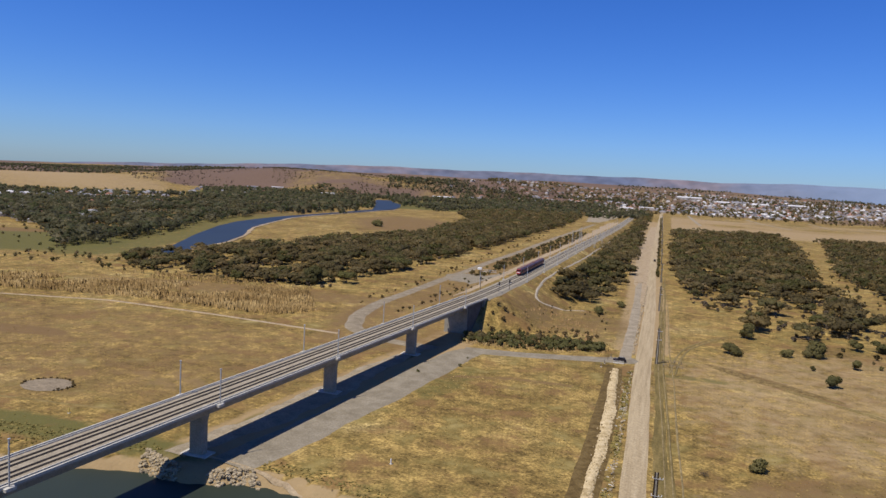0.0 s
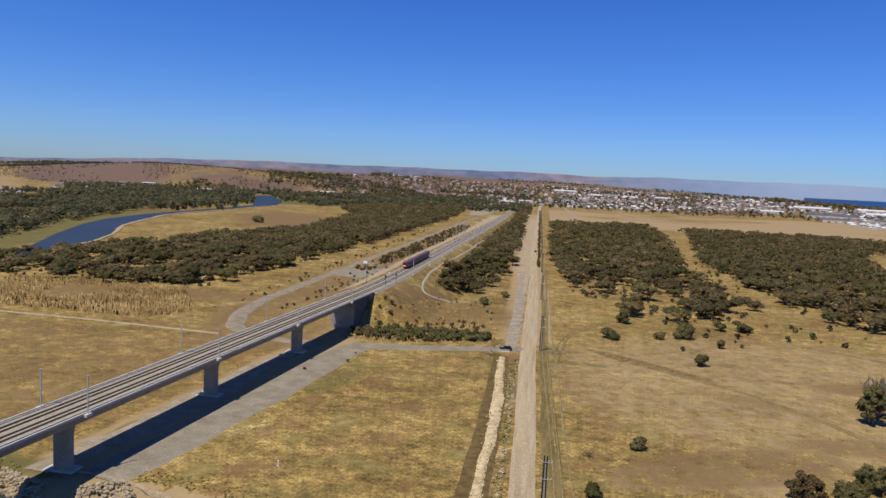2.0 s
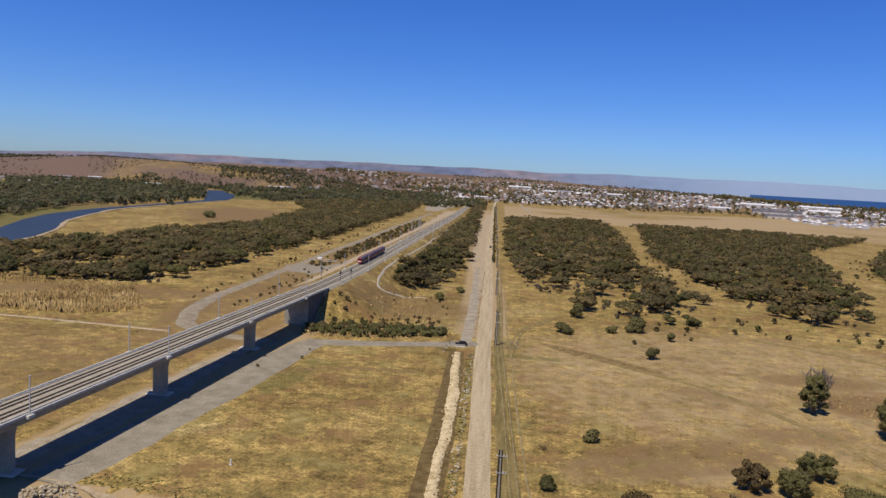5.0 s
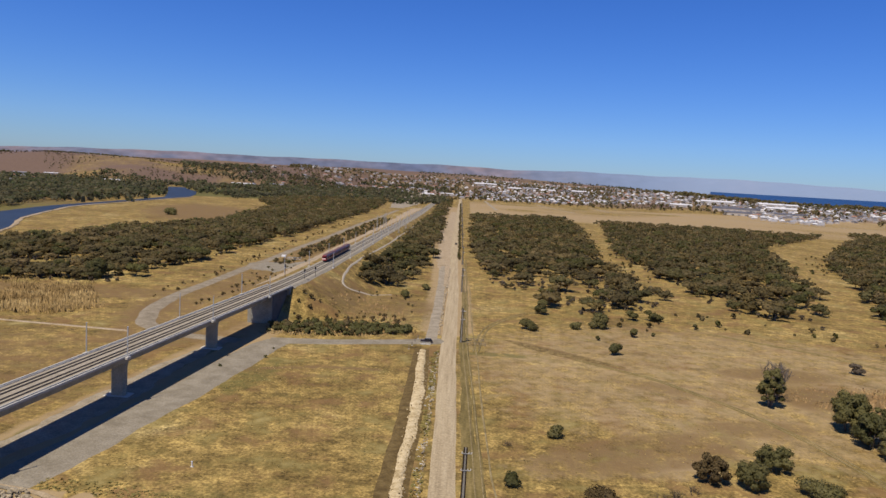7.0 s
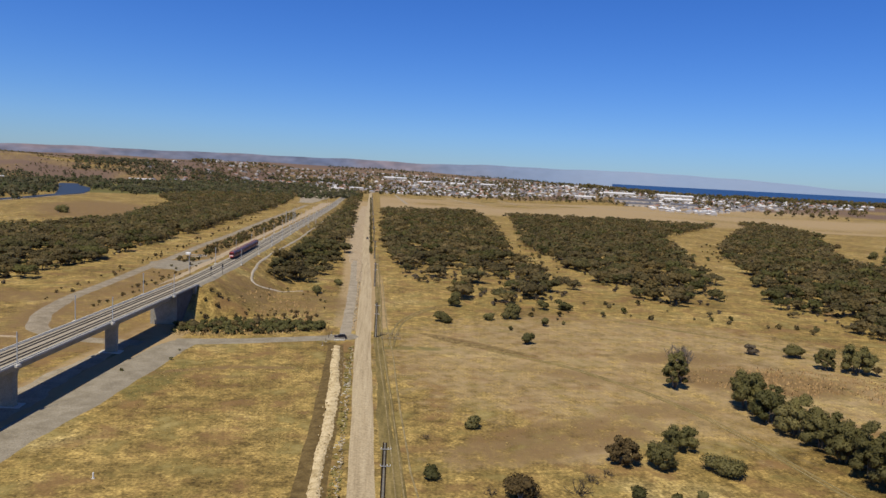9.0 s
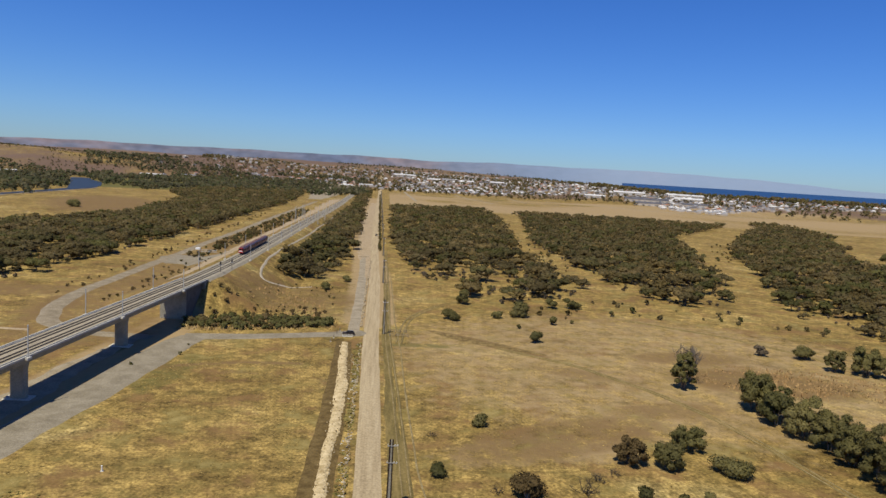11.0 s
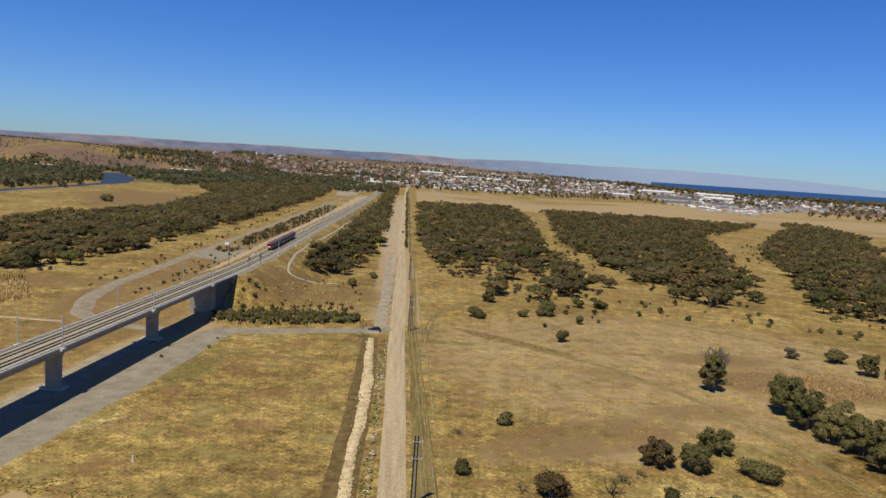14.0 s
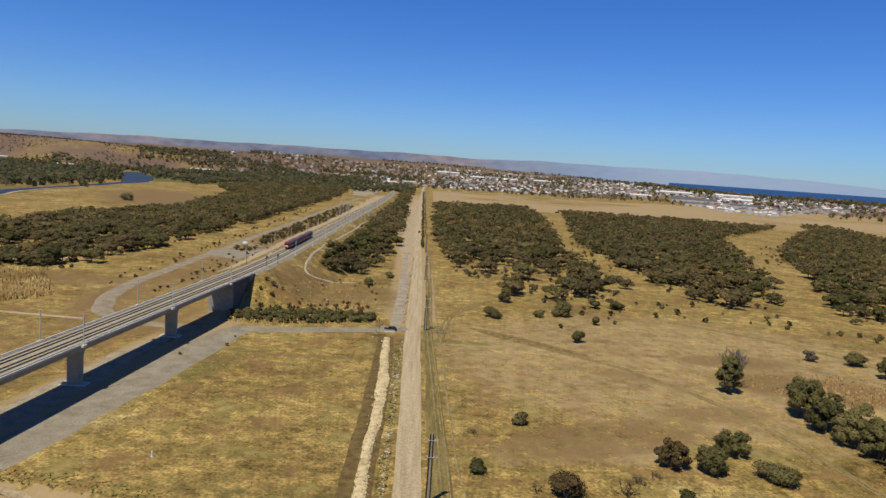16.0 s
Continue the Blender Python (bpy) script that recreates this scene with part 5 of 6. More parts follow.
mast = build_mast()
spots = [(float(rail_x(y)) + s * 5.95, y + (1.5 if s < 0 else 0), 12.75) for y in (32, 82, 132, 182, 232, 282.5) for s in (1, -1)]
spots += [(float(rail_x(y)) + s * 6.6, y, float(rail_z(y)) - 0.6) for y in list(range(382, 1250, 50)) for s in (1, -1)]
for i, (x, y, z) in enumerate(spots):
    m = pose(x, y, z, 0, 0, -5.7 if y < 300 else 0)
    if i == 0:
        mast.matrix_world = m
    else:
        copy_thing(mast, m)


def build_signal(x, y, h):
    z = on_ground(x, y)
    ob = thing("railway_signal", pose(x, y, z), "dark railway signal post with a black lamp head", "signal", "signals by the track")
    bm = bmesh.new()
    rod(bm, (0, 0, -0.3), (0, 0, h), 0.11, 0.09)
    part("post", bm, M_DARKSTEEL, ob)
    bm = bmesh.new()
    box(bm, -0.35, -0.2, h - 0.2, 0.35, 0.1, h + 1.3, 0.05)
    head = part("lamp_head", bm, M_DARKSTEEL, ob)
    for k in range(2):
        bm = bmesh.new()
        rod(bm, (0, -0.2, h + 0.25 + 0.55 * k), (0, -0.45, h + 0.25 + 0.55 * k), 0.17, 0.15, 10)
        part("lens_hood", bm, M_DARKSTEEL, head)
    bm = bmesh.new()
    box(bm, -0.5, -0.45, h - 0.35, 0.5, 0.45, h - 0.28)
    part("platform", bm, M_GALV, ob)
    return ob


build_signal(-73.2, 332, 4.5)
build_signal(-71.0, 346, 4.0)
build_signal(-84.5, 340, 5.0)


def build_gantry(x, y):
    z = on_ground(x, y)
    ob = thing("signal_gantry", pose(x, y, z), "grey cantilever signal gantry beside the railway", "gantry")
    bm = bmesh.new()
    rod(bm, (0, 0, -0.3), (0, 0, 9.0), 0.2, 0.16)
    part("post", bm, M_GALV, ob)
    for k, zz in enumerate((8.9, 8.0)):
        bm = bmesh.new()
        rod(bm, (-1, 0, zz), (9.0, 0, zz), 0.09, 0.07)
        part("arm", bm, M_GALV, ob)
    bm = bmesh.new()
    for k in range(8):
        rod(bm, (k * 1.1, 0, 8.0), (k * 1.1 + 1.1, 0, 8.9), 0.05, 0.05, 5)
    part("bracing", bm, M_GALV, ob)
    bm = bmesh.new()
    box(bm, -1.6, -0.9, 8.9, 0.6, 0.9, 9.9, 0.08)
    part("equipment_box", bm, M_WHITE, ob, "white equipment box")
    return ob


M_WHITE = surface("white_paint", [(0.72, 0.72, 0.70), (0.80, 0.80, 0.78)], 0.5, rough=0.5)
build_gantry(-93, 372)


def build_tower(x, y, h):
    """A slim lattice mast of four legs."""
    z = on_ground(x, y)
    ob = thing("lattice_mast", pose(x, y, z), "tall pale steel lattice mast near the railway", "mast", "pale masts by the station")
    for sx in (-0.5, 0.5):
        for sy in (-0.5, 0.5):
            bm = bmesh.new()
            rod(bm, (sx, sy, -0.3), (sx * 0.5, sy * 0.5, h), 0.13, 0.1, 5)
            part("leg", bm, M_CONC_PALE, ob)
    bm = bmesh.new()
    for k in range(int(h / 1.2)):
        a = 0.5 - 0.25 * (k * 1.2) / h
        for s in (-1, 1):
            rod(bm, (-a, s * a, k * 1.2), (a, s * a, k * 1.2 + 1.2), 0.05, 0.05, 4)
            rod(bm, (s * a, -a, k * 1.2), (s * a, a, k * 1.2 + 1.2), 0.05, 0.05, 4)
    part("bracing", bm, M_CONC_PALE, ob)
    return ob


for x, y, h in ((-84, 690, 15), (-81, 720, 15), (-62, 760, 14), (-86, 780, 15), (-63, 690, 13)):
    build_tower(x, y, h)


# ---------------------------------------------------------------- the train
M_TRAIN = surface("dark_maroon_carriage_paint", [(0.105, 0.017, 0.016), (0.14, 0.023, 0.021)], 0.4, rough=0.35, spec=0.5)
M_TRAIN_RED = surface("bright_red_train_paint", [(0.42, 0.025, 0.02), (0.50, 0.035, 0.03)], 0.4, rough=0.35, spec=0.5)
M_TRAIN_ROOF = surface("dusty_carriage_roof", [(0.13, 0.075, 0.07), (0.19, 0.11, 0.10)], 0.5, fine=2.0, rough=0.6)
M_GLASS = surface("tinted_window_glass", [(0.010, 0.011, 0.013), (0.016, 0.017, 0.02)], 0.5, rough=0.5, spec=0.1)
M_TRAIN_GREY = surface("grey_underframe", [(0.05, 0.05, 0.05), (0.09, 0.09, 0.09)], 0.8, fine=3.0, rough=0.7)


def loft(bm, rings, cap=True):
    vs = [[bm.verts.new(p) for p in r] for r in rings]
    k = len(rings[0])
    for a, b in zip(vs, vs[1:]):
        for i in range(k):
            bm.faces.new((a[i], a[(i + 1) % k], b[(i + 1) % k], b[i]))
    if cap:
        bm.faces.new(vs[0][::-1])
        bm.faces.new(vs[-1])
    bmesh.ops.recalc_face_normals(bm, faces=bm.faces)


def build_train(y_front):
    train = thing("passenger_train", pose(float(rail_x(y_front)) - 2.05, y_front, float(rail_z(y_front)) + 0.13), "three-carriage dark maroon and red passenger train on the track", "train")
    inv = train.matrix_world.inverted()
    half = [(1.5, 0.95), (1.5, 2.6), (1.42, 3.2), (1.1, 3.65), (0.55, 3.85)]
    prof = half + [(-a, b) for a, b in reversed(half)]

    def pane(bm, s, y0, y1, z0, z1):
        box(bm, s * 1.49, y0, z0, s * 1.525, y1, z1)

    for n in range(3):
        ya, yb = y_front + n * 25.2, y_front + n * 25.2 + 24.6
        xa, xb = float(rail_x(ya)) - 2.05, float(rail_x(yb)) - 2.05
        za = (float(rail_z(ya)) + float(rail_z(yb))) / 2 + 0.13
        m = inv @ Matrix.Translation((xa, ya, za)) @ Matrix.Rotation(-math.atan2(xb - xa, yb - ya), 4, "Z")
        bm = bmesh.new()
        first, last = n == 0, n == 2
        rings = []
        for y, sx, sz in ((0.0, 0.82 if first else 1, 0.86 if first else 1), (0.9, 0.97 if first else 1, 0.98 if first else 1), (2.2, 1, 1), (22.4, 1, 1), (23.7, 0.97 if last else 1, 0.98 if last else 1), (24.6, 0.82 if last else 1, 0.86 if last else 1)):
            rings.append([(a * sx, y, 0.95 + (b - 0.95) * sz) for a, b in prof])
        loft(bm, rings)
        car = part("carriage", bm, M_TRAIN, train)
        car.matrix_local = m
        for s in (-1, 1):
            for k in range(7):
                bm = bmesh.new()
                pane(bm, s, 2.6 + k * 2.85, 4.7 + k * 2.85, 1.95, 2.75)
                part("side_window", bm, M_GLASS, car, "dark tinted window")
            for yy in (6.6, 16.4):
                bm = bmesh.new()
                box(bm, s * 1.50, yy, 1.0, s * 1.545, yy + 1.4, 3.0)
                part("door", bm, M_TRAIN_RED, car, "red sliding door")
            bm = bmesh.new()
            pane(bm, s, 2.4, 22.2, 1.25, 1.42)
            part("side_stripe", bm, M_TRAIN_RED, car, "thin red stripe")
        for yy in (3.4, 9.4, 15.4, 19.6):
            bm = bmesh.new()
            box(bm, -0.9, yy, 3.78, 0.9, yy + 2.6, 4.12, 0.06)
            part("roof_unit", bm, M_TRAIN_ROOF, car, "dusty roof equipment box")
        bm = bmesh.new()
        box(bm, -1.2, 1.0, 3.70, 1.2, 23.6, 3.88, 0.05)
        part("roof_panel", bm, M_TRAIN_ROOF, car, "dusty red-brown roof")
        for yy in (3.6, 20.6):
            bm = bmesh.new()
            box(bm, -1.15, yy - 1.6, 0.35, 1.15, yy + 1.6, 0.92, 0.06)
            bogie = part("bogie", bm, M_TRAIN_GREY, car)
            for sy in (-1.15, 1.15):
                for s in (-0.8, 0.8):
                    bm = bmesh.new()
                    rod(bm, (s - 0.07, yy + sy, 0.44), (s + 0.07, yy + sy, 0.44), 0.44, 0.44, 14)
                    part("wheel", bm, M_TRAIN_GREY, bogie)
        bm = bmesh.new()
        box(bm, -1.25, 6.4, 0.42, 1.25, 17.8, 0.93, 0.06)
        part("equipment_case", bm, M_TRAIN_GREY, car)
        for end, flag in ((0, first), (1, last)):
            if not flag:
                continue
            f, d = (0.0, -1) if end == 0 else (24.6, 1)
            bm = bmesh.new()
            loft(bm, [[(a * 0.83, f + d * 0.02, 1.0 + (b - 1.0) * 0.45) for a, b in prof], [(a * 0.76, f + d * 0.35, 1.05 + (b - 1.05) * 0.42) for a, b in prof]])
            part("cab_nose", bm, M_TRAIN_RED, car, "bright red nose")
            bm = bmesh.new()
            box(bm, -1.05, min(f, f + d * 0.1), 2.35, 1.05, max(f, f + d * 0.1), 3.2, 0.03)
            part("windscreen", bm, M_GLASS, car)
            bm = bmesh.new()
            box(bm, -0.95, min(f + d * 0.3, f + d * 0.42), 1.62, 0.95, max(f + d * 0.3, f + d * 0.42), 2.05, 0.03)
            part("nose_band", bm, M_WHITE, car, "white band")
            bm = bmesh.new()
            box(bm, -1.12, min(f, f + d * 0.12), 3.2, 1.12, max(f, f + d * 0.12), 3.45, 0.03)
            part("brow", bm, M_TRAIN_RED, car, "red brow over the windscreen")
            for s in (-1, 1):
                bm = bmesh.new()
                rod(bm, (s * 0.75, f + d * 0.3, 1.4), (s * 0.75, f + d * 0.42, 1.4), 0.13, 0.13, 10)
                part("headlight", bm, M_WHITE, car)
    return train


build_train(398.0)


# ---------------------------------------------------------------- roadside things
M_CAR = surface("dark_car_paint", [(0.020, 0.012, 0.012), (0.030, 0.018, 0.018)], 0.8, rough=0.6, spec=0.25)
M_TYRE = surface("black_rubber", [(0.012, 0.012, 0.012), (0.02, 0.02, 0.02)], 3.0, rough=0.8)


def build_car(x, y, turn, label):
    ob = thing("car", pose(x, y, on_ground(x, y) + 0.08, 0, 0, turn), label, "car")
    bm = bmesh.new()
    side = [(-2.4, 0.45), (-2.42, 0.95), (-2.2, 1.08), (2.2, 1.12), (2.4, 1.0), (2.42, 0.45)]
    loft(bm, [[(a, -0.92, b) for a, b in side], [(a, 0.92, b) for a, b in side]])
    bmesh.ops.bevel(bm, geom=list(bm.edges), offset=0.06, segments=1, affect="EDGES")
    body = part("body", bm, M_CAR, ob)
    bm = bmesh.new()
    rings = [[(-0.95, -0.85, 1.08), (2.15, -0.85, 1.08), (2.15, 0.85, 1.08), (-0.95, 0.85, 1.08)], [(-0.3, -0.7, 1.74), (1.75, -0.7, 1.74), (1.75, 0.7, 1.74), (-0.3, 0.7, 1.74)]]
    loft(bm, rings)
    part("glasshouse", bm, M_GLASS, body, "dark windows")
    bm = bmesh.new()
    box(bm, -0.32, -0.74, 1.72, 1.8, 0.74, 1.80, 0.03)
    part("roof", bm, M_CAR, body)
    for s in (-1, 1):
        bm = bmesh.new()
        rod(bm, (-0.2, s * 0.6, 1.84), (1.6, s * 0.6, 1.84), 0.03, 0.03, 6)
        part("roof_rail", bm, M_GALV, body)
        for a in (-1.45, 1.45):
            bm = bmesh.new()
            rod(bm, (a, s * 0.72, 0.36), (a, s * 0.97, 0.36), 0.36, 0.36, 14)
            wheel = part("wheel", bm, M_TYRE, ob)
            bm = bmesh.new()
            rod(bm, (a, s * 0.95, 0.36), (a, s * 0.99, 0.36), 0.2, 0.2, 10)
            part("rim", bm, M_GALV, wheel)
        bm = bmesh.new()
        box(bm, -2.46, s * 0.62 - 0.16, 0.78, -2.40, s * 0.62 + 0.16, 0.95)
        part("headlight", bm, M_WHITE, body)
    return ob


build_car(-11.3, 273.6, 6, "dark car parked at the path corner behind barriers")
build_car(-6.5, 680, 88, "dark car far along the dirt road")


def build_barrier(x, y, turn):
    ob = thing("road_barrier", pose(x, y, on_ground(x, y) + 0.05, 0, 0, turn), "pale water-filled plastic barrier on the gravel", "barrier", "barriers beside the parked car")
    bm = bmesh.new()
    prof = [(-0.28, 0), (-0.28, 0.25), (-0.12, 0.5), (-0.1, 1.0), (0.1, 1.0), (0.12, 0.5), (0.28, 0.25), (0.28, 0)]
    loft(bm, [[(-0.95, a, b) for a, b in prof], [(0.95, a, b) for a, b in prof]])
    part("shell", bm, M_CONC_PALE, ob)
    bm = bmesh.new()
    box(bm, -0.8, -0.15, 0.6, 0.8, 0.15, 0.8)
    part("red_band", bm, M_SOIL, ob, "faded brown band")
    return ob


for k in range(2):
    build_barrier(-12.5 + k * 2.05, 270.6 + 0.15 * k, 3)


def build_fence(x, y, turn, bays):
    """Low post-and-rail fence."""
    ob = thing("rail_fence", pose(x, y, on_ground(x, y), 0, 0, turn), "low weathered post-and-rail timber fence by the road", "fence")
    for k in range(bays + 1):
        bm = bmesh.new()
        box(bm, k * 2.4 - 0.09, -0.09, -0.3, k * 2.4 + 0.09, 0.09, 1.25, 0.02)
        part("post", bm, M_BARK, ob)
    for k in range(bays):
        for z in (0.5, 1.0):
            bm = bmesh.new()
            box(bm, k * 2.4 + 0.02, -0.16, z, k * 2.4 + 2.38, -0.1, z + 0.16, 0.01)
            part("rail", bm, M_BARK, ob)


build_fence(4.2, 281.5, 2, 3)
build_fence(4.6, 274.5, -4, 3)


M_POLE = surface("rusted_dark_pole", [(0.022, 0.014, 0.010), (0.04, 0.026, 0.018)], 1.5, rough=0.85, spec=0.1)


def build_pole():
    """A power pole of two steel channels with concrete between."""
    ob = thing("power_pole", Matrix(), "dark twin-channel steel power pole with grey concrete core", "power pole", "power poles along the road")
    h = 12.0
    for s in (-1, 1):
        bm = bmesh.new()
        vs = []
        for z, o in ((-0.6, 0.40), (h, 0.27)):
            vs.append([(s * o - 0.13, -0.13, z), (s * o + 0.13, -0.13, z), (s * o + 0.13, 0.13, z), (s * o - 0.13, 0.13, z)])
        loft(bm, vs)
        part("steel_channel", bm, M_POLE, ob)
    bm = bmesh.new()
    loft(bm, [[(-0.28, -0.085, -0.6), (0.28, -0.085, -0.6), (0.28, 0.085, -0.6), (-0.28, 0.085, -0.6)], [(-0.15, -0.085, h - 0.1), (0.15, -0.085, h - 0.1), (0.15, 0.085, h - 0.1), (-0.15, 0.085, h - 0.1)]])
    part("concrete_core", bm, M_CONC, ob, "grey concrete filling")
    for z, w in ((h - 1.1, 1.2), (h - 4.0, 1.2)):
        bm = bmesh.new()
        box(bm, -w * 0.6, -0.2, z, w, -0.12, z + 0.1)
        arm = part("crossarm", bm, M_GALV, ob)
        for a in (-0.55, 0.55, 1.0):
            bm = bmesh.new()
            rod(bm, (a * w, -0.16, z + 0.1), (a * w, -0.16, z + 0.36), 0.07, 0.05, 8)
            part("insulator", bm, M_WHITE, arm)
    return ob


pole = build_pole()
for i, (x, y) in enumerate(((3.76, 132.0), (2.2, 278), (1.4, 402), (0.8, 530), (-0.4, 660), (-1.6, 790), (-2.8, 920), (-4, 1050), (-5.2, 1180), (-6.4, 1310), (-7.6, 1450), (-9, 1590))):
    m = pose(x, y, on_ground(x, y), 0, 0, 0)
    if i == 0:
        pole.matrix_world = m @ Matrix.Diagonal((1, 1, 1.16, 1))      # the nearest pole is the tallest
    else:
        copy_thing(pole, m)


def build_marker(x, y, h, mat, label):
    ob = thing("marker_post", pose(x, y, on_ground(x, y), 3, 0, 0), label, "post")
    bm = bmesh.new()
    box(bm, -0.12, -0.12, -0.2, 0.12, 0.12, h, 0.02)
    part("post", bm, mat, ob)
    bm = bmesh.new()
    box(bm, -0.3, -0.3, -0.05, 0.3, 0.3, 0.12, 0.03)
    part("foot", bm, M_CONC_PALE, ob)


M_YELLOW = surface("yellow_paint", [(0.62, 0.45, 0.10), (0.70, 0.52, 0.14)], 1.0, rough=0.6)
build_marker(-54.5, 145.8, 1.3, M_WHITE, "short white marker post in dry grass")
build_marker(-143, 141, 1.4, M_YELLOW, "short yellow marker post in the paddock")
for y in (262, 268, 274, 280):
    build_marker(-17.2 + (y - 262) * 0.12, y, 1.5, M_BARK, "weathered wooden fence post by the path")


def rock_mesh(seed, r, mat):
    bm = bmesh.new()
    bmesh.ops.create_icosphere(bm, subdivisions=1, radius=r)
    rnd = random.Random(seed)
    for v in bm.verts:
        v.co *= rnd.uniform(0.7, 1.2)
        v.co.z *= 0.7
    return bm_mesh("rock", bm, mat)


ROCKS = [rock_mesh(i, 1.0, M_ROCK) for i in range(6)]
CLODS = [rock_mesh(10 + i, 1.0, M_SOIL) for i in range(4)]


def rock_group(name, spots, label, mat=None):
    """Rocks on one heap or row; the pieces share a few meshes."""
    ob = thing(name, Matrix(), label, "rocks")
    r = random.Random(len(spots))
    for x, y, s in spots:
        o = part("clod" if mat else "rock", r.choice(CLODS if mat else ROCKS), None, ob)
        o.matrix_world = Matrix.LocRotScale((x, y, on_ground(x, y) + (0.45 if mat else 0.25 * s)), Euler((r.uniform(-0.4, 0.4), r.uniform(-0.4, 0.4), r.uniform(0, 6.2))), (s, s * r.uniform(0.7, 1.1), s))
    return ob


rr = random.Random(5)


def in_quad(a, b, c, d):
    u, v = rr.random(), rr.random()
    return [(1 - u) * ((1 - v) * p + v * q) + u * ((1 - v) * w + v * e) for p, q, e, w in zip(a, b, c, d)]


rock_group("riprap", [(*in_quad((-109, 130), (-105, 121.5), (-95, 120.5), (-96, 125)), rr.uniform(0.3, 0.7)) for _ in range(280)], "heap of pale broken rocks on the river bank")
rock_group("riprap", [(*in_quad((-89.5, 125.5), (-84.5, 121.5), (-76.5, 126.5), (-82, 130.5)), rr.uniform(0.3, 0.7)) for _ in range(280)], "bank of pale broken rocks beside the water")
rock_group("boulder_row", [(-6.9 - (y - 290) * 0.004 + rr.uniform(-0.3, 0.3), y + rr.uniform(-0.6, 0.6), rr.uniform(0.35, 0.8)) for y in np.arange(290, 505, 3.1)], "row of grey boulders between the two roads")
rock_group("boulder_row", [(-16 + k * 0.9, 517 + rr.uniform(-0.4, 0.4), rr.uniform(0.5, 0.9)) for k in range(8)], "row of boulders across the closed road's end")
rock_group("rubble", [(-5.2 - (y - 130) * 0.008 + rr.uniform(-0.5, 0.5), y, rr.uniform(0.15, 0.5)) for y in np.arange(126, 262, 1.0)], "strip of broken rubble along the road's edge")
rock_group("rubble", [(-9.6 + rr.uniform(-1.6, 1.6), y, rr.uniform(0.1, 0.3)) for y in np.arange(118, 256, 0.9)], "lumps on the long sand heap")
rock_group("clods", [(float(np.interp(y, (110, 135, 157, 197, 235, 261), (-9.6, -9.75, -9.95, -9.85, -10.8, -12.0))) + rr.uniform(-1.3, 1.3), y + rr.uniform(-0.5, 0.5), rr.uniform(0.12, 0.3)) for y in np.arange(120, 258, 1.1)], "dark earthy clods on the long sand heap", M_SOIL)


# dry pond
def build_pond():
    bm = bmesh.new()
    n = 28
    ring = lambda k, w: [bm.verts.new((-167 + (7.2 + w) * math.cos(6.283 * i / n) * k * (1 + 0.06 * math.sin(i * 2.3)), 157 + (5.8 + w) * math.sin(6.283 * i / n) * k, on_ground(-167, 157) + z)) for i in range(n) for z in [0.18 if k < 1 else 0.12]]
    inner, outer = ring(0.9, 0), ring(1.05, 0)
    bm.faces.new(inner)
    for i in range(n):
        bm.faces.new((inner[i], inner[(i + 1) % n], outer[(i + 1) % n], outer[i]))
    bmesh.ops.recalc_face_normals(bm, faces=bm.faces)
    tagged(new("dry_pond", bm_mesh("dry_pond", bm, M_MUD)), "dried-out oval pond with cracked pale mud", "pond", kind="structure")
    pts = [(-167 + 7.6 * math.cos(a) + rs.uniform(-0.4, 0.4), 157 + 6.2 * math.sin(a) + rs.uniform(-0.4, 0.4)) for a in np.linspace(-0.6, 3.6, 40)]
    forest("pond_rim_weeds", placed(pts, 111, 0.15, 0.36, [0, 1, 2, 3]), LOW, M_LEAF_RED, "dark dry weeds round the pond's rim", "weeds")


build_pond()


def spoil_lumps(count, seed):
    """Uneven clods along the heap beside the trench."""
    r = np.random.RandomState(seed)
    V, F, o = [], [], 0
    for _ in range(count):
        y = r.uniform(111, 256)
        x = float(np.interp(y, (110, 135, 157, 197, 235, 261), (-9.6, -9.75, -9.95, -9.85, -10.8, -12.0))) + r.normal(scale=0.6)
        z, s = on_ground(x, y) + 0.25, r.uniform(0.12, 0.5)
        ring = [(math.cos(a) * s * r.uniform(0.7, 1.2), math.sin(a) * s * r.uniform(0.8, 1.6)) for a in np.arange(5) * 1.2566]
        V += [(x + u, y + v, z - 0.2) for u, v in ring] + [(x + u * 0.55, y + v * 0.55, z + s * 0.55) for u, v in ring] + [(x, y, z + s * 0.65)]
        F += [(o + i, o + (i + 1) % 5, o + 5 + (i + 1) % 5, o + 5 + i) for i in range(5)] + [(o + 5 + i, o + 5 + (i + 1) % 5, o + 10, o + 10) for i in range(5)]
        o += 11
    me = bpy.data.meshes.new("spoil_clods")
    me.from_pydata(V, [], [tuple(dict.fromkeys(f)) for f in F])
    me.materials.append(M_SAND)
    return tagged(new("spoil_clods", me), "pale sandy clods lying along the heap", "clods", kind="stuff")


spoil_lumps(520, 150)


# ---------------------------------------------------------------- the town and the far land
ROOFS = [surface("white_metal_roof", [(0.52, 0.51, 0.50), (0.66, 0.65, 0.64)], 0.05, rough=0.5),
         surface("grey_metal_roof", [(0.20, 0.20, 0.215), (0.28, 0.275, 0.285)], 0.05, rough=0.6),
         surface("dark_tile_roof", [(0.07, 0.07, 0.08), (0.12, 0.115, 0.12)], 0.05, rough=0.7),
         surface("terracotta_tile_roof", [(0.24, 0.11, 0.07), (0.32, 0.16, 0.10)], 0.05, rough=0.8)]
M_BRICKWALL = surface("cream_house_wall", [(0.42, 0.36, 0.30), (0.56, 0.50, 0.43)], 0.05, rough=0.8)


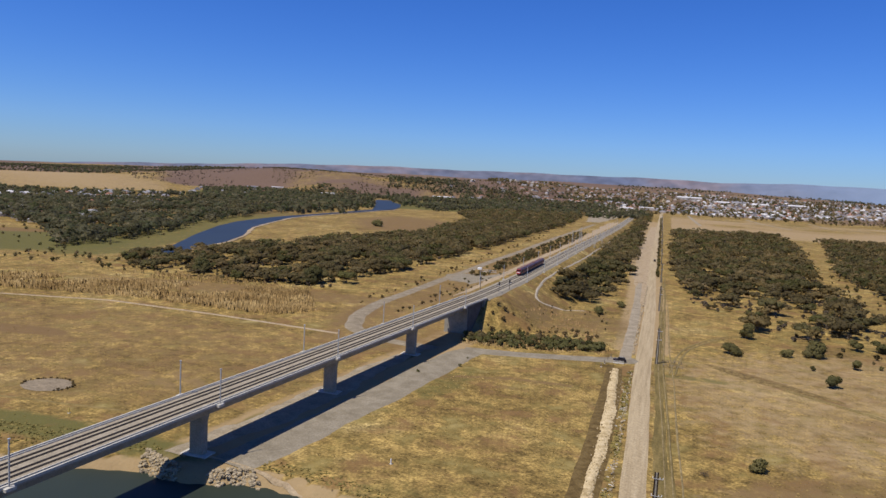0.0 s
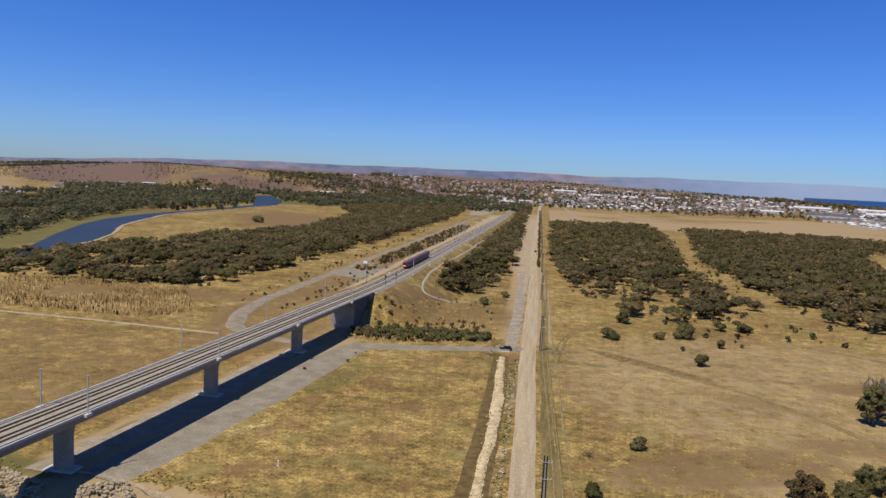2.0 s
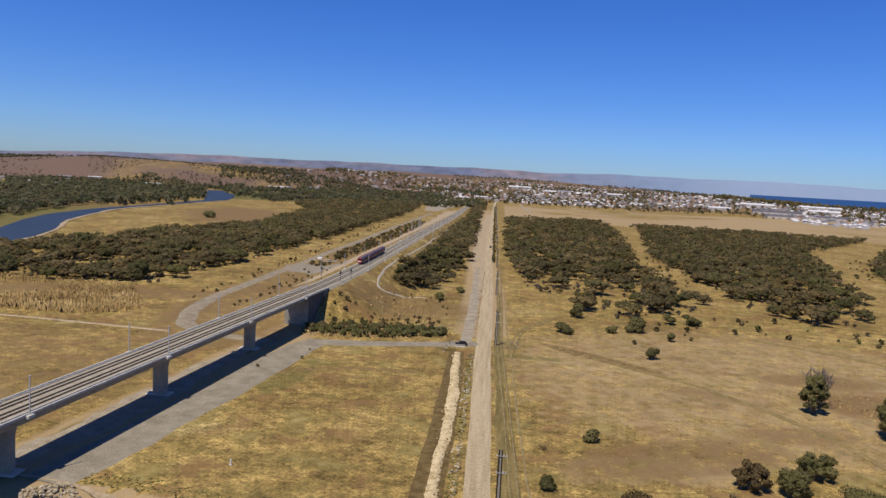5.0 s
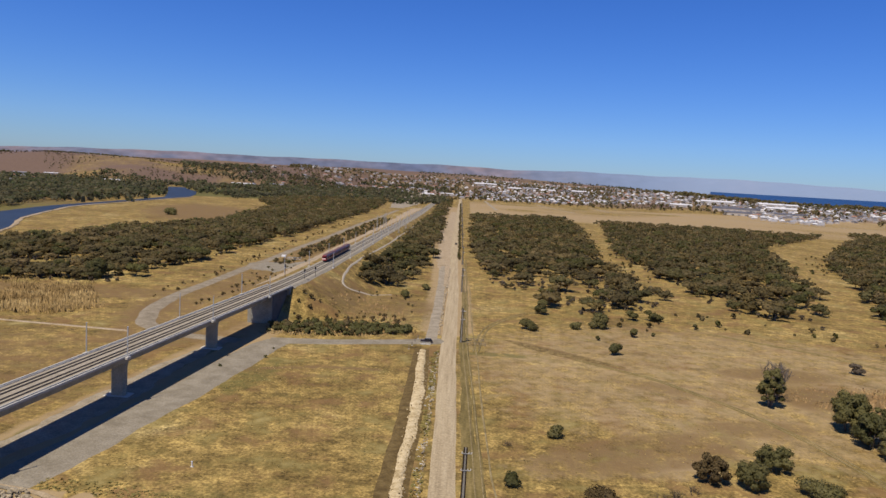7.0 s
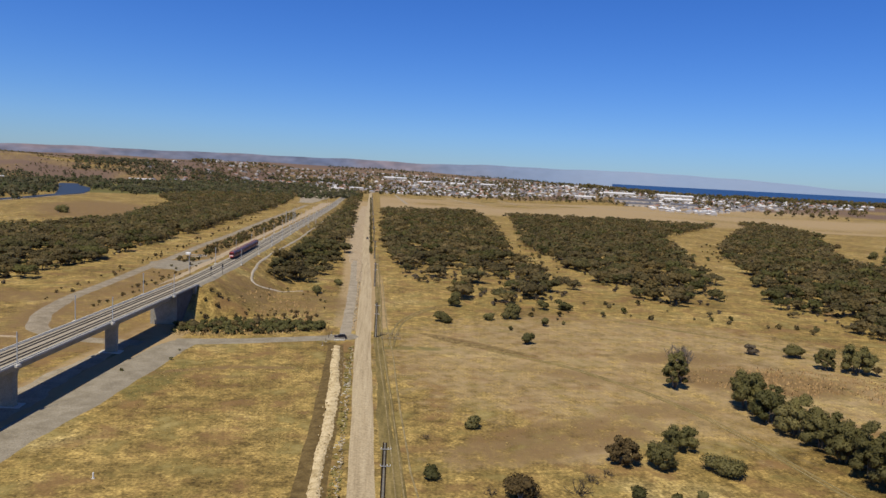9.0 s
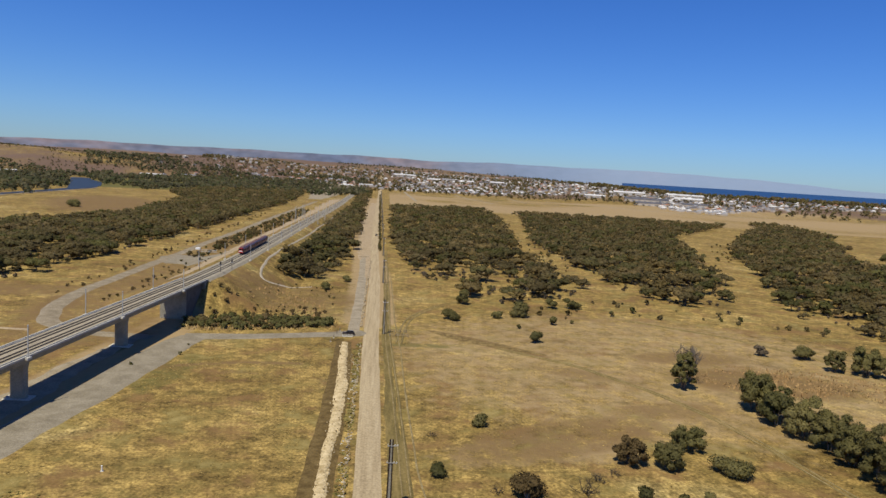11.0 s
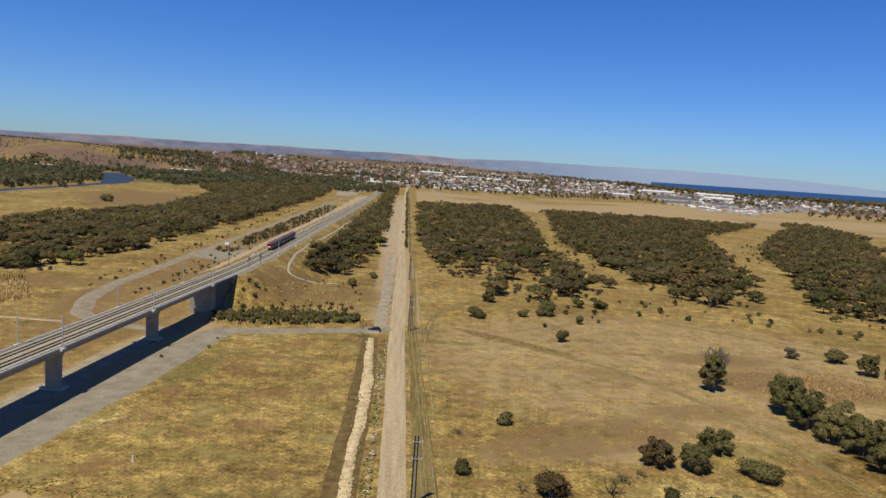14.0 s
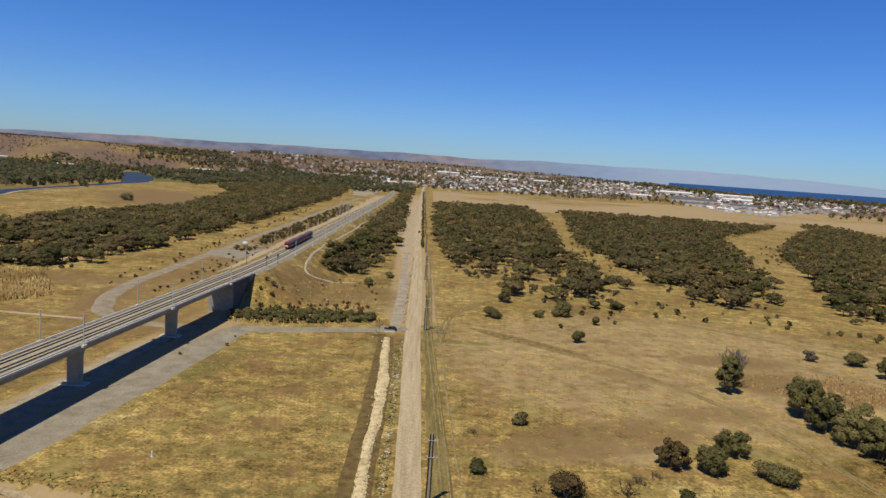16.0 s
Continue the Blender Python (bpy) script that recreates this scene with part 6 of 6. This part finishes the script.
def house_meshes(w, d, h, roof):
    """Walls, and a hipped roof with eaves."""
    bm = bmesh.new()
    box(bm, -w / 2, -d / 2, -1.5, w / 2, d / 2, h)
    wall = bm_mesh("wall", bm, M_BRICKWALL)
    bm = bmesh.new()
    e, rise = 0.6, min(w, d) * 0.28
    a, b, k = w / 2 + e, d / 2 + e, max(0.5, (w - d) / 2)
    v = [bm.verts.new(p) for p in ((-a, -b, h), (a, -b, h), (a, b, h), (-a, b, h), (-k, 0, h + rise), (k, 0, h + rise))]
    for q in ((0, 1, 5, 4), (1, 2, 5), (2, 3, 4, 5), (3, 0, 4), (3, 2, 1, 0)):
        bm.faces.new([v[i] for i in q])
    bmesh.ops.recalc_face_normals(bm, faces=bm.faces)
    return wall, bm_mesh("roof", bm, roof)


HOUSES = []
for k, (w, d, h) in enumerate(((14, 9.5, 3.0), (12, 9, 2.8), (15, 10, 5.2))):
    for j, roof in enumerate(ROOFS):
        wall, top = house_meshes(w, d, h, roof)
        ob = thing("house", pose(0, 0, -500), ("white-roofed", "grey-roofed", "dark-roofed", "terracotta-roofed")[j] + " cream-walled suburban house in the town", "house", "houses of the town")
        part("wall", wall, None, ob)
        part("roof", top, None, ob)
        HOUSES.append(ob)

rt = np.random.RandomState(8)
lots = []
for az, r0, r1 in [(a, r0, r1) for a in np.arange(-13, 36.5, 0.42) for r0, r1 in [(float(np.interp(a, (-13, -2, 0, 8, 14, 20, 22, 26, 31, 37), (2250, 2150, 2000, 2080, 2250, 2150, 1850, 1800, 2200, 2400))), float(np.interp(a, (-13, 0, 12, 17, 37), (3400, 3600, 3500, 2720, 2720))))]]:
    r = r0 + rt.uniform(0, 40)
    while r < r1:
        if rt.uniform() < (0.8 if az > 1 else 0.30):
            q = radians(az + rt.uniform(-0.16, 0.16))
            lots.append((r * math.sin(q), r * math.cos(q), rt.uniform(-8, 8) + rt.choice([0, 90, 20])))
        r += rt.uniform(32, 62) * (r / 2200)
for a0, a1, ra, rb, count in ((-50, -39, 1130, 1450, 90), (-50, -43, 820, 1030, 36), (-44, -37, 1500, 1640, 22), (-37, -31, 1650, 2050, 30), (-20, -9, 2150, 2700, 14)):
    for _ in range(count):
        q, r = radians(rt.uniform(a0, a1)), rt.uniform(ra, rb)
        lots.append((r * math.sin(q), r * math.cos(q), rt.choice([35, 45, 125, 50])))
rt.shuffle(lots)


def plain_lot(x, y):
    return x < -0.02 * y


lots = [tuple(l) for l in lots]
used = set()
for i, (x, y, turn) in enumerate(lots[:290]):
    k = int(rt.choice(3)) * 4 + int(rt.choice(4, p=[0.10, 0.42, 0.32, 0.16] if plain_lot(x, y) else [0.28, 0.31, 0.32, 0.09]))
    m = pose(x, y, on_ground(x, y), 0, 0, turn)
    if k in used:
        copy_thing(HOUSES[k], m)
    else:
        HOUSES[k].matrix_world = m
        used.add(k)
for k, ob in enumerate(HOUSES):
    if k not in used:
        x, y, turn = lots[295 + k]
        ob.matrix_world = pose(x, y, on_ground(x, y), 0, 0, turn)
# the rest of the roofs, too many to tell apart
V, F, I, o = [], [], [], 0
for x, y, turn in lots[310:]:
    w, d, h = rt.uniform(10, 16), rt.uniform(8, 10), rt.uniform(2.6, 4.8)
    c, s = math.cos(radians(turn)), math.sin(radians(turn))
    z = on_ground(x, y)
    loc = [(-w / 2, -d / 2, -1), (w / 2, -d / 2, -1), (w / 2, d / 2, -1), (-w / 2, d / 2, -1), (-w / 2, -d / 2, h), (w / 2, -d / 2, h), (w / 2, d / 2, h), (-w / 2, d / 2, h), (-w / 4, 0, h + 2.8), (w / 4, 0, h + 2.8)]
    V += [(x + a * c - b * s, y + a * s + b * c, z + e) for a, b, e in loc]
    for q, mi in (((0, 1, 5, 4), 0), ((1, 2, 6, 5), 0), ((2, 3, 7, 6), 0), ((3, 0, 4, 7), 0)):
        F.append([o + i for i in q])
        I.append(mi)
    roof = 1 + int(rt.choice(4, p=[0.10, 0.42, 0.32, 0.16] if plain_lot(x, y) else [0.28, 0.31, 0.32, 0.09]))
    for q in ((4, 5, 9, 8), (6, 7, 8, 9), (5, 6, 9, 9), (7, 4, 8, 8)):
        F.append([o + i for i in q])
        I.append(roof)
    o += 10
me = bpy.data.meshes.new("distant_houses")
me.from_pydata(V, [], [tuple(dict.fromkeys(f)) for f in F])
for m in [M_BRICKWALL] + ROOFS:
    me.materials.append(m)
me.polygons.foreach_set("material_index", np.array(I, np.int32))
tagged(new("distant_houses", me), "many pale and dark roofed houses of the spread-out town", "houses", kind="stuff")


def build_shed(x, y, w, d, h, turn, roof, label):
    ob = thing("warehouse", pose(x, y, on_ground(x, y), 0, 0, turn), label, "warehouse")
    bm = bmesh.new()
    box(bm, -w / 2, -d / 2, -2, w / 2, d / 2, h)
    part("wall", bm, M_BRICKWALL, ob)
    bm = bmesh.new()
    v = [bm.verts.new(p) for p in ((-w / 2 - 0.5, -d / 2 - 0.5, h), (w / 2 + 0.5, -d / 2 - 0.5, h), (w / 2 + 0.5, d / 2 + 0.5, h), (-w / 2 - 0.5, d / 2 + 0.5, h), (-w / 2 - 0.5, 0, h + d * 0.1), (w / 2 + 0.5, 0, h + d * 0.1))]
    for q in ((0, 1, 5, 4), (2, 3, 4, 5), (0, 4, 3), (1, 2, 5), (3, 2, 1, 0)):
        bm.faces.new([v[i] for i in q])
    bmesh.ops.recalc_face_normals(bm, faces=bm.faces)
    part("roof", bm, roof, ob)
    for k in range(max(2, int(w / 16))):
        bm = bmesh.new()
        x0 = -w / 2 + 4 + k * 16
        box(bm, x0, -d / 2 - 0.25, 0, x0 + 6, -d / 2 + 0.1, h * 0.55)
        part("roller_door", bm, ROOFS[1], ob)


for x, y, w, d, h, turn, k in ((75, 2960, 90, 40, 8, 2, 0), (190, 2830, 44, 40, 5, 0, 0), (250, 2880, 50, 40, 5, 0, 1), (320, 2850, 56, 40, 5, 0, 0), (395, 2880, 40, 40, 5, 0, 2), (450, 2900, 60, 40, 5, -4, 0), (-110, 2060, 34, 20, 7, 0, 0), (-60, 2160, 40, 20, 7, 5, 0),
                               (760, 2200, 95, 40, 8, -14, 0), (905, 2090, 80, 40, 7, -20, 0), (840, 1890, 70, 40, 6, -20, 2), (700, 1870, 70, 40, 6, -18, 2), (960, 2240, 110, 40, 8, -18, 0), (740, 1990, 120, 50, 7, -16, 2), (610, 2060, 60, 30, 7, -10, 0),
                               (-960, 850, 20, 12, 4, 45, 1), (-900, 1010, 26, 12, 4, 30, 1), (-1020, 1100, 22, 12, 4, 50, 1), (-1180, 1860, 30, 14, 5, 20, 1), (-1120, 1900, 34, 14, 5, 25, 0), (-880, 1750, 40, 18, 6, 15, 0), (-640, 2030, 60, 20, 6, 10, 0), (-560, 2100, 40, 20, 6, 0, 1)):
    build_shed(x, y, w, d, h, turn, ROOFS[k], ("long white-roofed", "long grey-roofed", "wide dark-roofed")[k] + " commercial building at the town's edge")

# trees of the town and of the river plain
VFAR = [tree_shape(500 + i, 8 + i, 11 + i, 20, 2.3, 0.15, 3, False) for i in range(4)]


MEANDER = [(-357, 495), (-300, 570), (-262, 772), (-290, 1060), (-430, 1320), (-540, 1480), (-500, 1100), (-440, 680)]


def sector(az0, az1, r0, r1, n, seed, gap):
    r = np.random.RandomState(seed)
    a, q = np.radians(r.uniform(az0, az1, n)), np.sqrt(r.uniform(r0 * r0, r1 * r1, n))
    x, y = q * np.sin(a), q * np.cos(a)
    ok = (wave(x, y, 0.012, seed) > gap) & ~inside(x, y, RIVER) & ~inside(x, y, MEANDER)
    return list(zip(x[ok], y[ok]))


forest("town_trees", placed([p for p in sector(-14, 36, 1950, 3400, 4600, 120, -0.4) if math.hypot(*p) < 2700 or p[0] < 0.28 * p[1]], 121, 0.55, 1.05, [0, 1, 2, 3]), VFAR, M_WOOD_LEAF, "dark trees among the houses of the town", "trees")
forest("town_trees", placed(sector(-22, -1.5, 1500, 2650, 3000, 122, -0.3), 123, 0.6, 1.2, [0, 1, 2, 3]), VFAR, M_LEAF_DARK, "dark trees among roofs beyond the station", "trees")
forest("plain_trees", placed([p for p in sector(-56, -20, 1150, 2150, 4400, 124, 0.05) if p[0] > -0.73 * p[1] or math.hypot(*p) < 1640], 125, 0.5, 1.15, [0, 1, 2, 3]), VFAR, M_LEAF_DARK, "dark tree belts over the far river plain", "trees")
forest("hill_trees", placed(sector(-31, -10, 2030, 3000, 2600, 126, -0.5), 127, 0.22, 0.5, [0, 1, 2, 3]), VFAR, M_WOOD_LEAF, "dark trees dotted over the far slopes", "trees")
forest("plain_trees", placed(sector(-52, -34, 1060, 1660, 900, 143, -0.4), 144, 0.4, 0.95, [0, 1, 2, 3]), VFAR, M_LEAF_DARK, "dark trees between the houses of the river plain", "trees")
forest("plain_trees", placed(sector(-36, -12, 1380, 2080, 2600, 145, -0.35), 146, 0.5, 1.1, [0, 1, 2, 3]), VFAR, M_LEAF_DARK, "dark tree belts at the foot of the hills", "trees")
forest("plain_trees", placed([(x + q, y + w) for x, y in ((-545, 1150), (-556, 1210), (-580, 1280), (-605, 1340), (-640, 1420), (-675, 1500), (-700, 1560), (-540, 1090), (-536, 1030), (-535, 970)) for q, w in ((0, 0), (-14, 22), (-6, 40), (-28, 8), (-34, 36), (-20, -16), (-46, 20))], 147, 0.9, 1.5, [0, 1, 2, 3]), VFAR, M_LEAF_DARK, "dark river gums lining the far bank", "trees")
forest("scarp_scrub", placed(sector(-41, -29, 2180, 2900, 650, 138, -0.2), 139, 0.2, 0.55, [0, 1, 2, 3]), VFAR, M_LEAF_GREY, "small grey-brown shrubs dotted over the scarp", "shrubs")
forest("hill_trees", placed([p for p in sector(-58, -33, 2560, 3800, 4200, 136, -0.7) if math.degrees(math.atan2(p[0], p[1])) < -41 or math.hypot(*p) > 2900], 137, 0.5, 1.0, [0, 1, 2, 3]), VFAR, M_LEAF_DARK, "dark trees along the brow of the scarp", "trees")
forest("town_trees", placed(sector(-4, 17, 3150, 4200, 900, 132, -0.1), 133, 0.5, 1.0, [0, 1, 2, 3]), VFAR, M_LEAF_DARK, "dark trees on the rise behind the town", "trees")
forest("coast_trees", placed(sector(16, 38, 2560, 2745, 1000, 128, -0.6), 129, 0.8, 1.5, [0, 1, 2, 3]), VFAR, M_WOOD_LEAF, "dark trees along the coast", "trees")


def far_hills():
    az = np.radians(np.linspace(-75, 75, 300))
    prof = np.interp(np.degrees(az), (-75, -49, -42, -34, -30, -28.8, -25, -21.8, -17, -14, -8, -2, 0, 4, 8, 15, 23, 27, 30, 35, 45, 75), (16, 24, 52, 82, 101, 107, 116, 120, 123, 126, 131, 134, 133, 130, 140, 142, 143, 131, 119, 95, 64, 42))
    V = []
    for i, (a, h) in enumerate(zip(az, prof)):
        j = 2.0 * math.sin(i * 0.31) + 1.5 * math.sin(i * 0.83 + 1)
        for r, z in ((4700, 10), (4780, h * 0.7), (4880, h + j)):
            V.append((r * math.sin(a), r * math.cos(a), z))
    q = [(i * 3 + k, i * 3 + k + 1, i * 3 + k + 4, i * 3 + k + 3) for i in range(len(az) - 1) for k in range(2)]
    # Distance haze is painted into the hills' base colour: mauve, paler blue towards +X.
    m = surface("far_hills_painted_haze", [(0.095, 0.118, 0.185), (0.125, 0.135, 0.185), (0.185, 0.15, 0.165)], 0.0016, fine=0.012, spec=0.0)
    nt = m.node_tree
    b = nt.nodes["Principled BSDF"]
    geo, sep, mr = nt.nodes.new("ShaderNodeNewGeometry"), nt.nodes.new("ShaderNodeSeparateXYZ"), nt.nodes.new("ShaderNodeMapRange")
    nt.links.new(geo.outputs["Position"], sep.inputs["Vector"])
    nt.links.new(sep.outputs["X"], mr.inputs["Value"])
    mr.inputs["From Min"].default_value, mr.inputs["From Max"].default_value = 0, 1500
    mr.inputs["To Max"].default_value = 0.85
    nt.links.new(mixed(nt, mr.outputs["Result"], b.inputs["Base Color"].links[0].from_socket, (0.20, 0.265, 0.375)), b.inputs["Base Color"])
    return tagged(new("backdrop", fast_mesh("backdrop", V, q, [m], flat=False)), "range of hills along the horizon, painted with mauve haze", "hills", kind="structure")


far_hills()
